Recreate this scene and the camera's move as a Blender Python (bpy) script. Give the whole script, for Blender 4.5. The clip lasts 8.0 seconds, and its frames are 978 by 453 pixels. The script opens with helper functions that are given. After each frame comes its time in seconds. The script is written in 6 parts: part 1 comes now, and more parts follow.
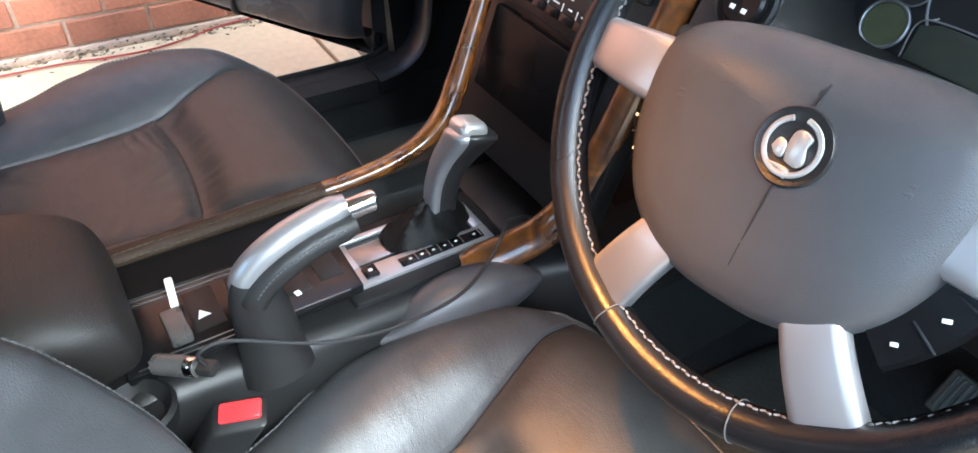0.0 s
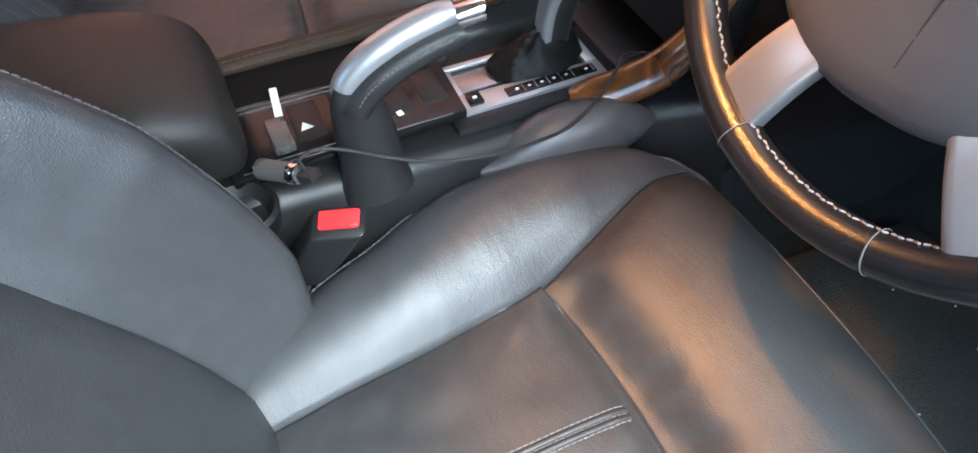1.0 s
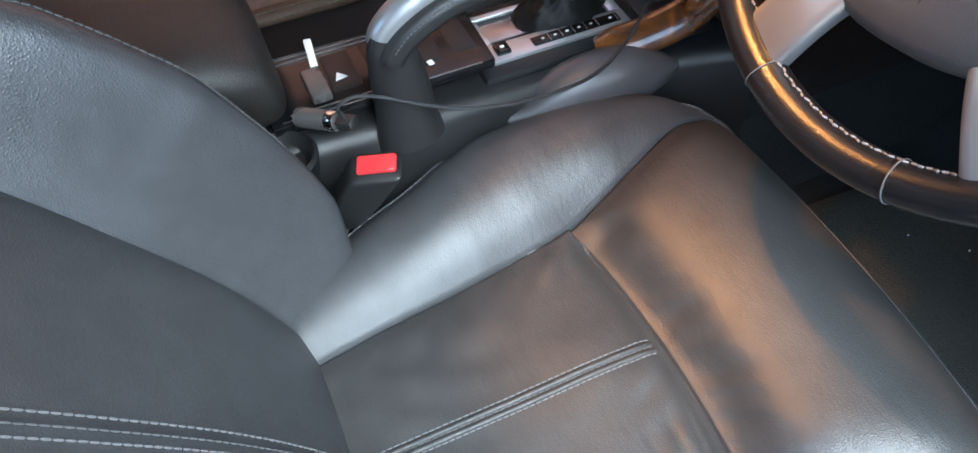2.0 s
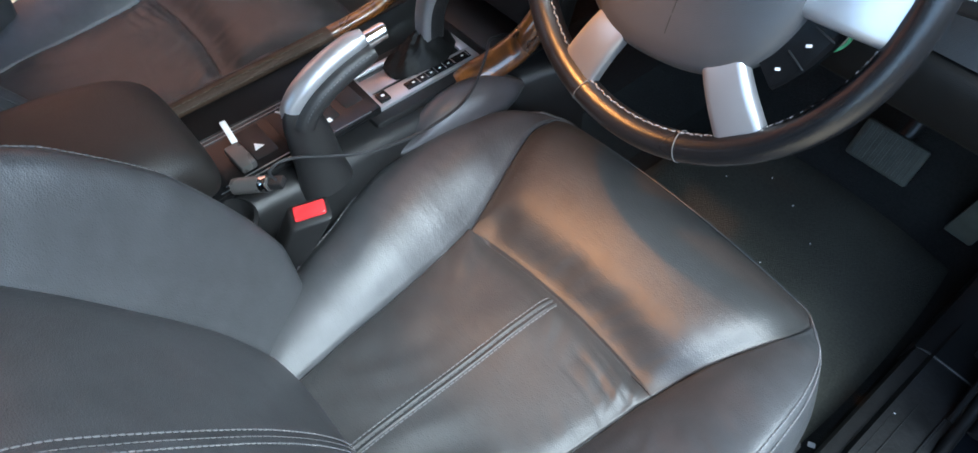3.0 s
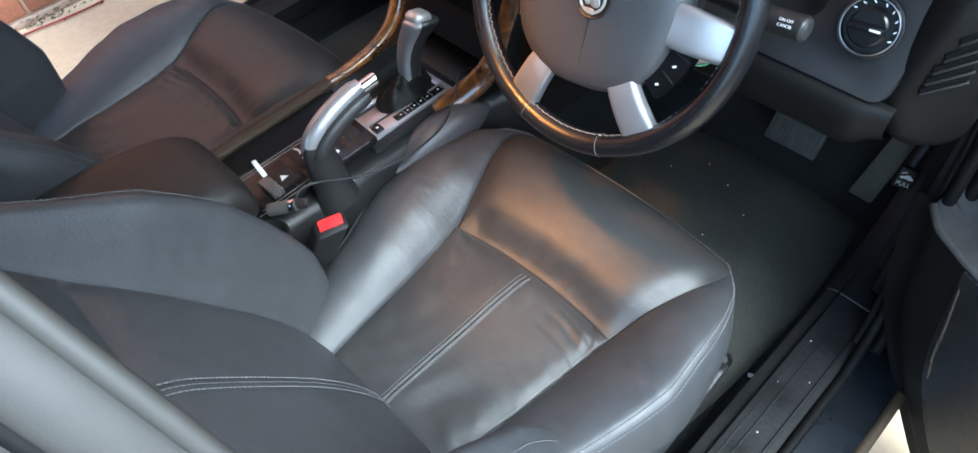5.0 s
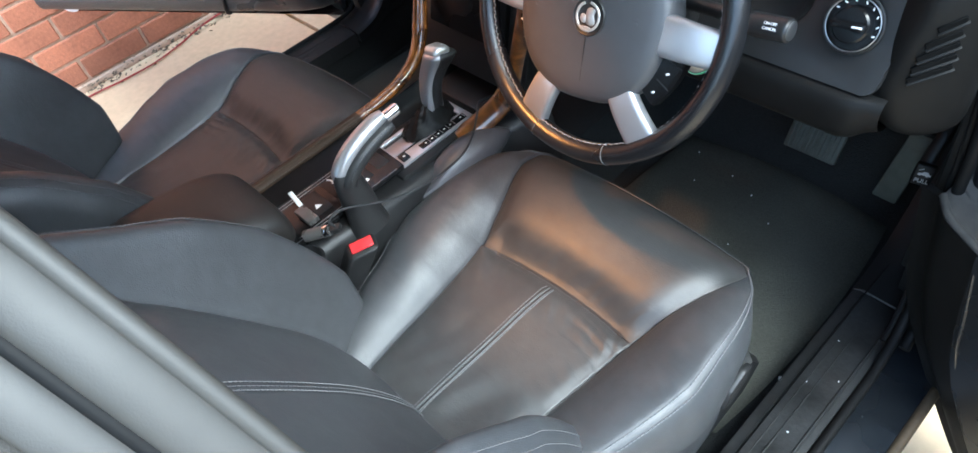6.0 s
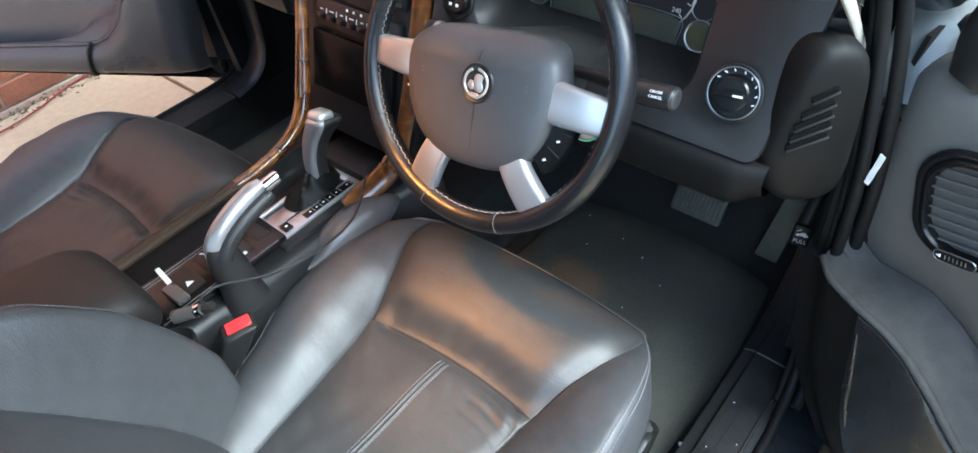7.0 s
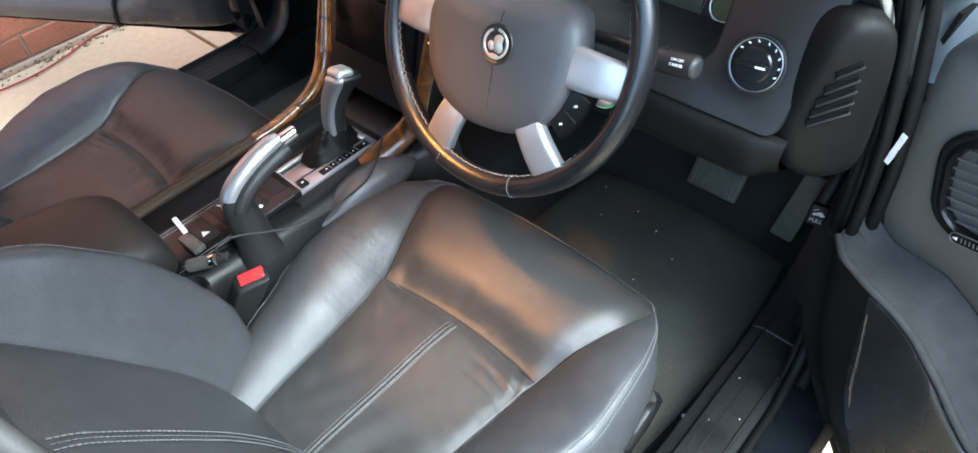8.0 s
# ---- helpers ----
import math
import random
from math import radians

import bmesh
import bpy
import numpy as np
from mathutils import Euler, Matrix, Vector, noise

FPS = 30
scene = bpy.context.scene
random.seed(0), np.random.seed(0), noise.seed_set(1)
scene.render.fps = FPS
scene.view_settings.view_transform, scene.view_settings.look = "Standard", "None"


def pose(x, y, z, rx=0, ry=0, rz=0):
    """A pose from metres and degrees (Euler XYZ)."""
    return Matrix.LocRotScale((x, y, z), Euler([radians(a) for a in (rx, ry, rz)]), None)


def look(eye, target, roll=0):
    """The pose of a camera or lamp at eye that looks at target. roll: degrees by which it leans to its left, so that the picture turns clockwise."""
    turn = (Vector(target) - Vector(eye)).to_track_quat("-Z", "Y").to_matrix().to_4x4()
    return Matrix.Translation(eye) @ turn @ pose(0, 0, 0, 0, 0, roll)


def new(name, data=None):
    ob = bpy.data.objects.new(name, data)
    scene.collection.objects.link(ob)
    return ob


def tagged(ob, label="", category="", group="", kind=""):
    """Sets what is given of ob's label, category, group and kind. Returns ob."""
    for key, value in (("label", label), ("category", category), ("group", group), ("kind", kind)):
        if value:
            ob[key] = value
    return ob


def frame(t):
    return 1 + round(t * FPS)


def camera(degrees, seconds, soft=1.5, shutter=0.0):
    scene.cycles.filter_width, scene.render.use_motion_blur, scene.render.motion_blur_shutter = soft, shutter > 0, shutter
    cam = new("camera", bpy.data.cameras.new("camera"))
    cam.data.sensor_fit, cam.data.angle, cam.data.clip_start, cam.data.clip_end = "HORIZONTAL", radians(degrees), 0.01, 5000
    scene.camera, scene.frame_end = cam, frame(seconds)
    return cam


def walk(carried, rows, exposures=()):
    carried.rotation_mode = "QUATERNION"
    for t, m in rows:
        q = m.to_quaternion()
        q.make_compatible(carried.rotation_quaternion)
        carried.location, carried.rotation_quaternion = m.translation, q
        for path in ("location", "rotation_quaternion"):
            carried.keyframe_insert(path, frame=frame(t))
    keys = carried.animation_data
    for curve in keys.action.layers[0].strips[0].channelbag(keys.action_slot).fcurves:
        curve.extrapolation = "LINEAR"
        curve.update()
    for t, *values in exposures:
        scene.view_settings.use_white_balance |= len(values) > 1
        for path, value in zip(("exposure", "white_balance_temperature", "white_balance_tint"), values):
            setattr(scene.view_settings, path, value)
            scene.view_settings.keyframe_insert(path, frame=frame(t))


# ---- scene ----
cam = camera(68.0, 8.0, soft=1.5)

PATH = [
    (0, (0.553, 0.084, 1.131), (-0.683, 0.966, -0.17), 3.9),
    (0.4, (0.559, 0.083, 1.114), (-0.633, 0.844, -0.301), 3.1),
    (0.7, (0.563, 0.081, 1.093), (-0.56, 0.776, -0.41), 4.4),
    (1, (0.56, 0.076, 1.07), (-0.6, 0.616, -0.467), 0.5),
    (1.2, (0.548, 0.069, 1.061), (-0.575, 0.532, -0.528), 0.1),
    (2.3, (0.602, 0.043, 1.113), (-0.469, 0.563, -0.494), -2.4),
    (2.5, (0.618, 0.038, 1.145), (-0.4, 0.617, -0.476), -2.7),
    (3, (0.661, -0.036, 1.219), (-0.285, 0.732, -0.367), -1.4),
    (3.5, (0.701, -0.075, 1.285), (-0.197, 0.655, -0.346), -7.3),
    (4, (0.72, -0.101, 1.334), (-0.06, 0.578, -0.377), -5.2),
    (4.5, (0.749, -0.125, 1.355), (-0.068, 0.697, -0.274), -2.8),
    (4.7, (0.771, -0.118, 1.367), (-0.11, 0.72, -0.221), -3.4),
    (5.8, (0.865, -0.15, 1.388), (-0.226, 0.58, -0.121), -11.9),
    (6, (0.875, -0.137, 1.391), (-0.242, 0.629, -0.081), -13.4),
    (6.2, (0.866, -0.132, 1.386), (-0.301, 0.78, 0.041), -14.4),
    (6.4, (0.856, -0.119, 1.379), (-0.21, 0.917, 0.041), -8.3),
    (6.5, (0.854, -0.112, 1.377), (-0.182, 0.949, 0.035), -7.0),
    (7, (0.848, -0.105, 1.366), (-0.128, 0.952, -0.023), -5.6),
    (7.5, (0.852, -0.107, 1.361), (-0.111, 0.905, -0.07), -4.7),
    (8, (0.857, -0.109, 1.36), (-0.12, 0.873, -0.082), -4.5),
]
walk(cam, [(t, look(eye, target, roll)) for t, eye, target, roll in PATH], [(0.0, 2.5, 5700, -2), (1.2, 2.2, 5500, -2), (2.5, 2.0, 5430, -3), (4.5, 2.0, 5450, -3), (6.0, 2.1, 5620, -3), (6.5, 2.2, 5650, -3), (8.0, 2.3, 5680, -3)])

# ---- world and light ----
world = bpy.data.worlds.new("sky")
scene.world = world
world.use_nodes = True
wn = world.node_tree.nodes
sky = wn.new("ShaderNodeTexSky")
sky.sky_type = "NISHITA"
sky.sun_disc = False
sky.sun_elevation = radians(54)
sky.sun_rotation = radians(79)
sky.air_density, sky.dust_density, sky.ozone_density = 1.0, 2.5, 1.0
wn["Background"].inputs["Strength"].default_value = 0.29
haze = wn.new("ShaderNodeHueSaturation")
haze.inputs["Saturation"].default_value = 0.85
world.node_tree.links.new(sky.outputs["Color"], haze.inputs["Color"])
world.node_tree.links.new(haze.outputs["Color"], wn["Background"].inputs["Color"])

sun = new("sun", bpy.data.lights.new("sun", "SUN"))
sun.data.energy = 1.4
sun.data.angle = radians(42)
sun.data.color = (0.89, 0.965, 1.0)
sun.matrix_world = look((2.8, 0.6, 4.0), (0, 0, 0))

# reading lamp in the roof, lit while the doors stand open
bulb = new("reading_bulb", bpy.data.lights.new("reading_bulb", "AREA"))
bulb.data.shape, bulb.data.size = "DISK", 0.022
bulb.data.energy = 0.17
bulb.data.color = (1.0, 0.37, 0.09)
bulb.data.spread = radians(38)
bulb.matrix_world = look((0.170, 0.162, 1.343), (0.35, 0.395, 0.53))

# ---- materials ----
def material(name, color, rough=0.5, metal=0.0, var=0.15, var_scale=6.0, grain=0.0, grain_scale=400.0, coat=0.0,
             kind="noise", rough_var=0.08, fine=60.0, spec=0.5):
    """A surface with two scales of colour change, uneven roughness and a fine relief. Object coordinates in metres."""
    m = bpy.data.materials.new(name)
    m.use_nodes = True
    nt = m.node_tree
    n, l = nt.nodes, nt.links
    b = n["Principled BSDF"]
    tc = n.new("ShaderNodeTexCoord")
    big, small = n.new("ShaderNodeTexNoise"), n.new("ShaderNodeTexNoise")
    big.inputs["Scale"].default_value, small.inputs["Scale"].default_value = var_scale, fine
    big.inputs["Detail"].default_value, small.inputs["Detail"].default_value = 3.0, 4.0
    for t in (big, small):
        l.new(tc.outputs["Object"], t.inputs["Vector"])
    mix = n.new("ShaderNodeMath")
    mix.operation = "ADD"
    l.new(big.outputs["Fac"], mix.inputs[0])
    l.new(small.outputs["Fac"], mix.inputs[1])
    ramp = n.new("ShaderNodeMapRange")
    ramp.inputs["From Min"].default_value, ramp.inputs["From Max"].default_value = 0.6, 1.4
    ramp.inputs["To Min"].default_value, ramp.inputs["To Max"].default_value = 1 - var, 1 + var
    l.new(mix.outputs[0], ramp.inputs["Value"])
    vm = n.new("ShaderNodeVectorMath")
    vm.operation = "SCALE"
    vm.inputs[0].default_value = color
    l.new(ramp.outputs["Result"], vm.inputs["Scale"])
    l.new(vm.outputs["Vector"], b.inputs["Base Color"])
    rr = n.new("ShaderNodeMapRange")
    rr.inputs["From Min"].default_value, rr.inputs["From Max"].default_value = 0.3, 0.7
    rr.inputs["To Min"].default_value, rr.inputs["To Max"].default_value = max(rough - rough_var, 0.02), rough + rough_var
    l.new(big.outputs["Fac"], rr.inputs["Value"])
    l.new(rr.outputs["Result"], b.inputs["Roughness"])
    b.inputs["Metallic"].default_value = metal
    b.inputs["Specular IOR Level"].default_value = spec
    b.inputs["Coat Weight"].default_value = coat
    b.inputs["Coat Roughness"].default_value = 0.06
    if grain:
        if kind == "cells":
            g = n.new("ShaderNodeTexVoronoi")
            g.feature = "DISTANCE_TO_EDGE"
            out = g.outputs["Distance"]
        else:
            g = n.new("ShaderNodeTexNoise")
            g.inputs["Detail"].default_value = 5.0
            out = g.outputs["Fac"]
        g.inputs["Scale"].default_value = grain_scale
        l.new(tc.outputs["Object"], g.inputs["Vector"])
        bump = n.new("ShaderNodeBump")
        bump.inputs["Strength"].default_value = grain
        bump.inputs["Distance"].default_value = 0.002
        l.new(out, bump.inputs["Height"])
        l.new(bump.outputs["Normal"], b.inputs["Normal"])
    return m


def leather_material(name, color, rough, crease, spec=0.6):
    """Grained hide: cells for the grain, stretched noise for soft creases."""
    m = material(name, color, rough, var=0.22, var_scale=5.0, grain=0.2, grain_scale=460.0, kind="cells", rough_var=0.07, fine=45.0)
    nt = m.node_tree
    n, l = nt.nodes, nt.links
    tc = next(x for x in n if x.type == "TEX_COORD")
    old = next(x for x in n if x.type == "BUMP")
    n["Principled BSDF"].inputs["Specular IOR Level"].default_value = spec
    mp = n.new("ShaderNodeMapping")
    mp.inputs["Scale"].default_value = (1.0, 2.6, 1.0)
    mp.inputs["Rotation"].default_value = (0, 0, radians(24))
    w = n.new("ShaderNodeTexNoise")
    w.inputs["Scale"].default_value, w.inputs["Detail"].default_value, w.inputs["Distortion"].default_value = 9.0, 3.0, 0.8
    l.new(tc.outputs["Object"], mp.inputs["Vector"])
    l.new(mp.outputs["Vector"], w.inputs["Vector"])
    b2 = n.new("ShaderNodeBump")
    b2.inputs["Strength"].default_value, b2.inputs["Distance"].default_value = crease, 0.02
    l.new(w.outputs["Fac"], b2.inputs["Height"])
    c = n.new("ShaderNodeTexNoise")
    c.inputs["Scale"].default_value, c.inputs["Detail"].default_value, c.inputs["Distortion"].default_value = 110.0, 4.0, 1.2
    l.new(mp.outputs["Vector"], c.inputs["Vector"])
    b3 = n.new("ShaderNodeBump")
    b3.inputs["Strength"].default_value, b3.inputs["Distance"].default_value = 0.08, 0.004
    l.new(c.outputs["Fac"], b3.inputs["Height"])
    l.new(b2.outputs["Normal"], b3.inputs["Normal"])
    l.new(b3.outputs["Normal"], old.inputs["Normal"])
    return m


def wood_material(name):
    """Burl veneer under clear lacquer."""
    m = material(name, (0.25, 0.09, 0.02), 0.3, coat=1.0)
    nt = m.node_tree
    n, l = nt.nodes, nt.links
    b = n["Principled BSDF"]
    tc = next(x for x in n if x.type == "TEX_COORD")
    a = n.new("ShaderNodeTexNoise")
    a.inputs["Scale"].default_value, a.inputs["Detail"].default_value, a.inputs["Distortion"].default_value = 26.0, 6.0, 1.3
    l.new(tc.outputs["Object"], a.inputs["Vector"])
    v = n.new("ShaderNodeTexVoronoi")
    v.inputs["Scale"].default_value = 60.0
    l.new(a.outputs["Color"], v.inputs["Vector"])
    r = n.new("ShaderNodeValToRGB")
    r.color_ramp.elements[0].position, r.color_ramp.elements[0].color = 0.34, (0.035, 0.012, 0.003, 1)
    r.color_ramp.elements[1].position, r.color_ramp.elements[1].color = 0.70, (0.21, 0.078, 0.014, 1)
    e = r.color_ramp.elements.new(0.52)
    e.color = (0.10, 0.034, 0.006, 1)
    l.new(a.outputs["Fac"], r.inputs["Fac"])
    l.new(r.outputs["Color"], b.inputs["Base Color"])
    return m


def glass_material(name, tint=(1, 1, 1), rough=0.0):
    m = bpy.data.materials.new(name)
    m.use_nodes = True
    b = m.node_tree.nodes["Principled BSDF"]
    b.inputs["Base Color"].default_value = (*tint, 1)
    b.inputs["Transmission Weight"].default_value = 1.0
    b.inputs["Roughness"].default_value = rough
    b.inputs["IOR"].default_value = 1.45
    return m


def brick_material(name):
    m = material(name, (0.39, 0.15, 0.088), 0.85, var=0.3, var_scale=9.0, grain=0.5, grain_scale=160.0, fine=90.0)
    nt = m.node_tree
    n, l = nt.nodes, nt.links
    b = n["Principled BSDF"]
    link = b.inputs["Base Color"].links[0]
    info = n.new("ShaderNodeObjectInfo")
    hsv = n.new("ShaderNodeHueSaturation")
    mr = n.new("ShaderNodeMapRange")
    mr.inputs["To Min"].default_value, mr.inputs["To Max"].default_value = 0.8, 1.2
    l.new(info.outputs["Random"], mr.inputs["Value"])
    l.new(mr.outputs["Result"], hsv.inputs["Value"])
    l.new(link.from_socket, hsv.inputs["Color"])
    l.new(hsv.outputs["Color"], b.inputs["Base Color"])
    return m


LEATHER = leather_material("black_leather", (0.041, 0.0425, 0.0455), 0.42, 0.05, 0.54)
LEATHER_P = leather_material("black_leather_insert", (0.031, 0.0308, 0.031), 0.44, 0.07, 0.48)
ARM_LEATHER = leather_material("brown_black_leather", (0.0135, 0.0118, 0.0105), 0.5, 0.05, 0.45)
RAILPAD = material("brown_padded_trim", (0.036, 0.022, 0.014), 0.65, var=0.2, grain=0.15, grain_scale=500.0, kind="cells", spec=0.2)
RIM = material("rim_leather", (0.008, 0.008, 0.009), 0.27, var=0.2, grain=0.12, grain_scale=700.0, kind="cells")
PLASTIC = material("black_soft_plastic", (0.0175, 0.0172, 0.0174), 0.36, var=0.12, grain=0.22, grain_scale=650.0, kind="cells")
PLASTIC_D = material("black_hard_plastic", (0.0095, 0.0095, 0.0098), 0.42, var=0.2, grain=0.12, grain_scale=600.0, kind="cells", spec=0.38)
GREY_HUB = material("charcoal_soft_plastic", (0.053, 0.0535, 0.057), 0.38, var=0.08, grain=0.2, grain_scale=800.0, kind="cells")
GLOSS = material("gloss_black_plastic", (0.006, 0.006, 0.0065), 0.22, var=0.1, rough_var=0.04, spec=0.32)
BROWN = material("dark_brown_gloss_panel", (0.0060, 0.0050, 0.0046), 0.3, var=0.2, spec=0.14)
SILVER = material("satin_silver_paint", (0.45, 0.45, 0.465), 0.36, metal=0.75, var=0.04, rough_var=0.02)
CHROME_D = material("pale_satin_metal", (0.58, 0.57, 0.55), 0.34, metal=0.7, var=0.04, rough_var=0.02)
CHROME = material("chrome", (0.82, 0.82, 0.83), 0.10, metal=1.0, var=0.03)
STEEL = material("dull_steel", (0.38, 0.38, 0.38), 0.38, metal=1.0, var=0.15)
THREAD = material("grey_thread", (0.12, 0.12, 0.126), 0.8, var=0.15, fine=400.0)
THREAD_W = material("pale_wheel_thread", (0.17, 0.17, 0.175), 0.8, var=0.15, fine=400.0)
THREAD_D = material("dim_grey_thread", (0.09, 0.09, 0.094), 0.8, var=0.15, fine=400.0)
TAN = material("dark_tan_thread", (0.055, 0.042, 0.028), 0.8, var=0.15, fine=400.0)
WOOD = wood_material("burl_wood")
CARPET = material("charcoal_carpet", (0.022, 0.023, 0.022), 0.95, var=0.35, var_scale=7.0, grain=0.9, grain_scale=420.0, spec=0.2, fine=220.0)
MAT = material("floor_mat_carpet", (0.056, 0.056, 0.046), 0.95, var=0.3, var_scale=9.0, grain=0.9, grain_scale=480.0, spec=0.2, fine=260.0)
RUBBER = material("black_rubber", (0.006, 0.006, 0.006), 0.6, var=0.2, grain=0.1, grain_scale=300.0, spec=0.14)
PEDAL = material("worn_pedal_rubber", (0.080, 0.082, 0.066), 0.7, var=0.3, grain=0.3, grain_scale=300.0)
RED = material("red_plastic", (0.62, 0.030, 0.035), 0.40, var=0.15, var_scale=60.0)
WHITE = material("white_print", (0.75, 0.75, 0.75), 0.6, var=0.08)
PAPER = material("white_sticker", (0.70, 0.70, 0.68), 0.7, var=0.2, var_scale=80.0)
GREYC = material("grey_carpet_trim", (0.047, 0.044, 0.040), 0.85, var=0.25, var_scale=12.0, grain=0.5, grain_scale=300.0, spec=0.25)
PILLAR = material("grey_beige_moulding", (0.041, 0.0385, 0.034), 0.55, var=0.1, grain=0.1, grain_scale=500.0)
CREAM = material("cream_trim", (0.26, 0.245, 0.21), 0.62, var=0.08, grain=0.2, grain_scale=500.0)
PAINT = material("dark_blue_car_paint", (0.013, 0.0155, 0.019), 0.28, metal=0.5, coat=1.0, var=0.12, rough_var=0.02)
LCD = material("dark_green_display", (0.046, 0.052, 0.037), 0.3, var=0.15)
DIAL = material("dial_face", (0.012, 0.012, 0.013), 0.55, var=0.1)
DIALG = material("olive_dial", (0.075, 0.085, 0.040), 0.5, var=0.2)
GREEN = material("green_ring", (0.045, 0.17, 0.08), 0.4, var=0.1)
CONCRETE = material("pale_concrete", (0.62, 0.475, 0.315), 0.9, var=0.14, var_scale=2.5, grain=0.4, grain_scale=120.0, fine=40.0)
MORTAR = material("mortar", (0.47, 0.33, 0.25), 0.95, var=0.2, grain=0.5, grain_scale=200.0)
BRICK = brick_material("red_brick")
DEBRIS = material("dry_leaf_debris", (0.11, 0.085, 0.06), 0.95, var=0.6, var_scale=30.0, fine=200.0)
HOSE = material("red_hose", (0.26, 0.022, 0.020), 0.45, var=0.15)
GLASS = glass_material("clear_glass")
SCUFF = material("worn_scuff_plastic", (0.009, 0.009, 0.009), 0.55, var=0.5, var_scale=14.0, grain=0.35, grain_scale=90.0, rough_var=0.18, spec=0.4, fine=120.0)
RENDER = material("grey_rendered_wall", (0.24, 0.23, 0.21), 0.9, var=0.15, var_scale=2.0, grain=0.5, grain_scale=90.0)
TINT = glass_material("tinted_glass", (0.45, 0.47, 0.46))
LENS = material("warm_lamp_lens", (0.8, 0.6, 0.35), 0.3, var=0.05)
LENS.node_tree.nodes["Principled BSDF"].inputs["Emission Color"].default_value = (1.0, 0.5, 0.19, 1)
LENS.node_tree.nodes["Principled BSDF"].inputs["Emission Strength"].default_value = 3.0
# paler copy of the driver's door plastic, sky light put into its colour
DOORTRIM_LIT = material("black_door_trim_lit", (0.046, 0.048, 0.052), 0.34, var=0.12, grain=0.2, grain_scale=650.0, kind="cells")
SOFTTRIM = material("charcoal_soft_door_trim", (0.082, 0.080, 0.074), 0.46, var=0.1, grain=0.2, grain_scale=650.0, kind="cells")
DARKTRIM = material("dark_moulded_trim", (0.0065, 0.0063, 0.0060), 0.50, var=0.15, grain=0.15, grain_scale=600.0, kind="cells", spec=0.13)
POCKET = material("glossy_pocket_plastic", (0.010, 0.0103, 0.0108), 0.30, var=0.1, grain=0.06, grain_scale=600.0, kind="cells", spec=0.4)
SCREEN = material("black_screen_panel", (0.004, 0.004, 0.0042), 0.30, var=0.1, spec=0.08)
JAMB = material("jamb_paint_lit", (0.085, 0.095, 0.098), 0.4, metal=0.3, coat=0.6, var=0.15)
SMOKE = material("smoky_grey_plastic", (0.055, 0.052, 0.05), 0.3, var=0.2, var_scale=40.0)
GRIME = material("grimy_brown_seal", (0.060, 0.040, 0.022), 0.6, var=0.4, var_scale=20.0, fine=140.0)
VSLAT = material("grey_vent_slat", (0.085, 0.083, 0.080), 0.4, var=0.1)
# near-black colour stands for the shade inside vent openings
VENT_SHADE = material("vent_shade_black", (0.002, 0.002, 0.002), 0.9, var=0.1, spec=0.1)
SHADE_BOARD = material("shade_roof_board", (0.26, 0.16, 0.09), 0.8, var=0.15)
KNEE_SHEEN = material("knee_plastic_sheen", (0.060, 0.059, 0.063), 0.34, var=0.1, grain=0.06, grain_scale=700.0, kind="cells")
CABLE = material("black_cable", (0.02, 0.02, 0.022), 0.5, var=0.1)

# ---- building helpers ----
def to_mesh(name, verts, faces, mat, smooth=True, m=None, sharp=None):
    me = bpy.data.meshes.new(name)
    if m is not None:
        verts = [m @ Vector(v) for v in verts]
    me.from_pydata([tuple(v) for v in verts], [], [tuple(f) for f in faces])
    bm = bmesh.new()
    bm.from_mesh(me)
    bmesh.ops.recalc_face_normals(bm, faces=bm.faces)
    bm.to_mesh(me)
    bm.free()
    if smooth:
        me.polygons.foreach_set("use_smooth", [True] * len(me.polygons))
        me.set_sharp_from_angle(angle=radians(sharp or 42))
    me.materials.append(mat)
    return me


def bm_mesh(name, bm, mat, m=None, smooth=True, sharp=None):
    me = bpy.data.meshes.new(name)
    if m is not None:
        bm.transform(m)
    bmesh.ops.recalc_face_normals(bm, faces=bm.faces)
    bm.to_mesh(me)
    bm.free()
    if smooth:
        me.polygons.foreach_set("use_smooth", [True] * len(me.polygons))
        me.set_sharp_from_angle(angle=radians(sharp or 42))
    me.materials.append(mat)
    return me


def thing(name, at, label, category, group="", kind=""):
    ob = new(name)
    ob.empty_display_size = 0.05
    ob.location = at
    return tagged(ob, label, category, group, kind)


def part(name, mesh, parent, label=""):
    """Links a mesh, built in world coordinates, as one part under a thing or a part."""
    ob = new(name, mesh)
    if parent is not None:
        ob.parent = parent
        if parent.type == "EMPTY":
            ob.matrix_parent_inverse = Matrix.Translation(-parent.location)
    if label:
        ob["label"] = label
    return ob


def single(name, mesh, label, category, group="", kind=""):
    return tagged(new(name, mesh), label, category, group, kind)


def grid(P, close_u=False, close_v=False):
    """Vertices and quads of an n x m x 3 array of points; closed along the first (u) or second (v) axis."""
    n, m = P.shape[:2]
    f = []
    for i in range(n if close_u else n - 1):
        for j in range(m if close_v else m - 1):
            i2, j2 = (i + 1) % n, (j + 1) % m
            f.append((i * m + j, i * m + j2, i2 * m + j2, i2 * m + j))
    return P.reshape(-1, 3), f


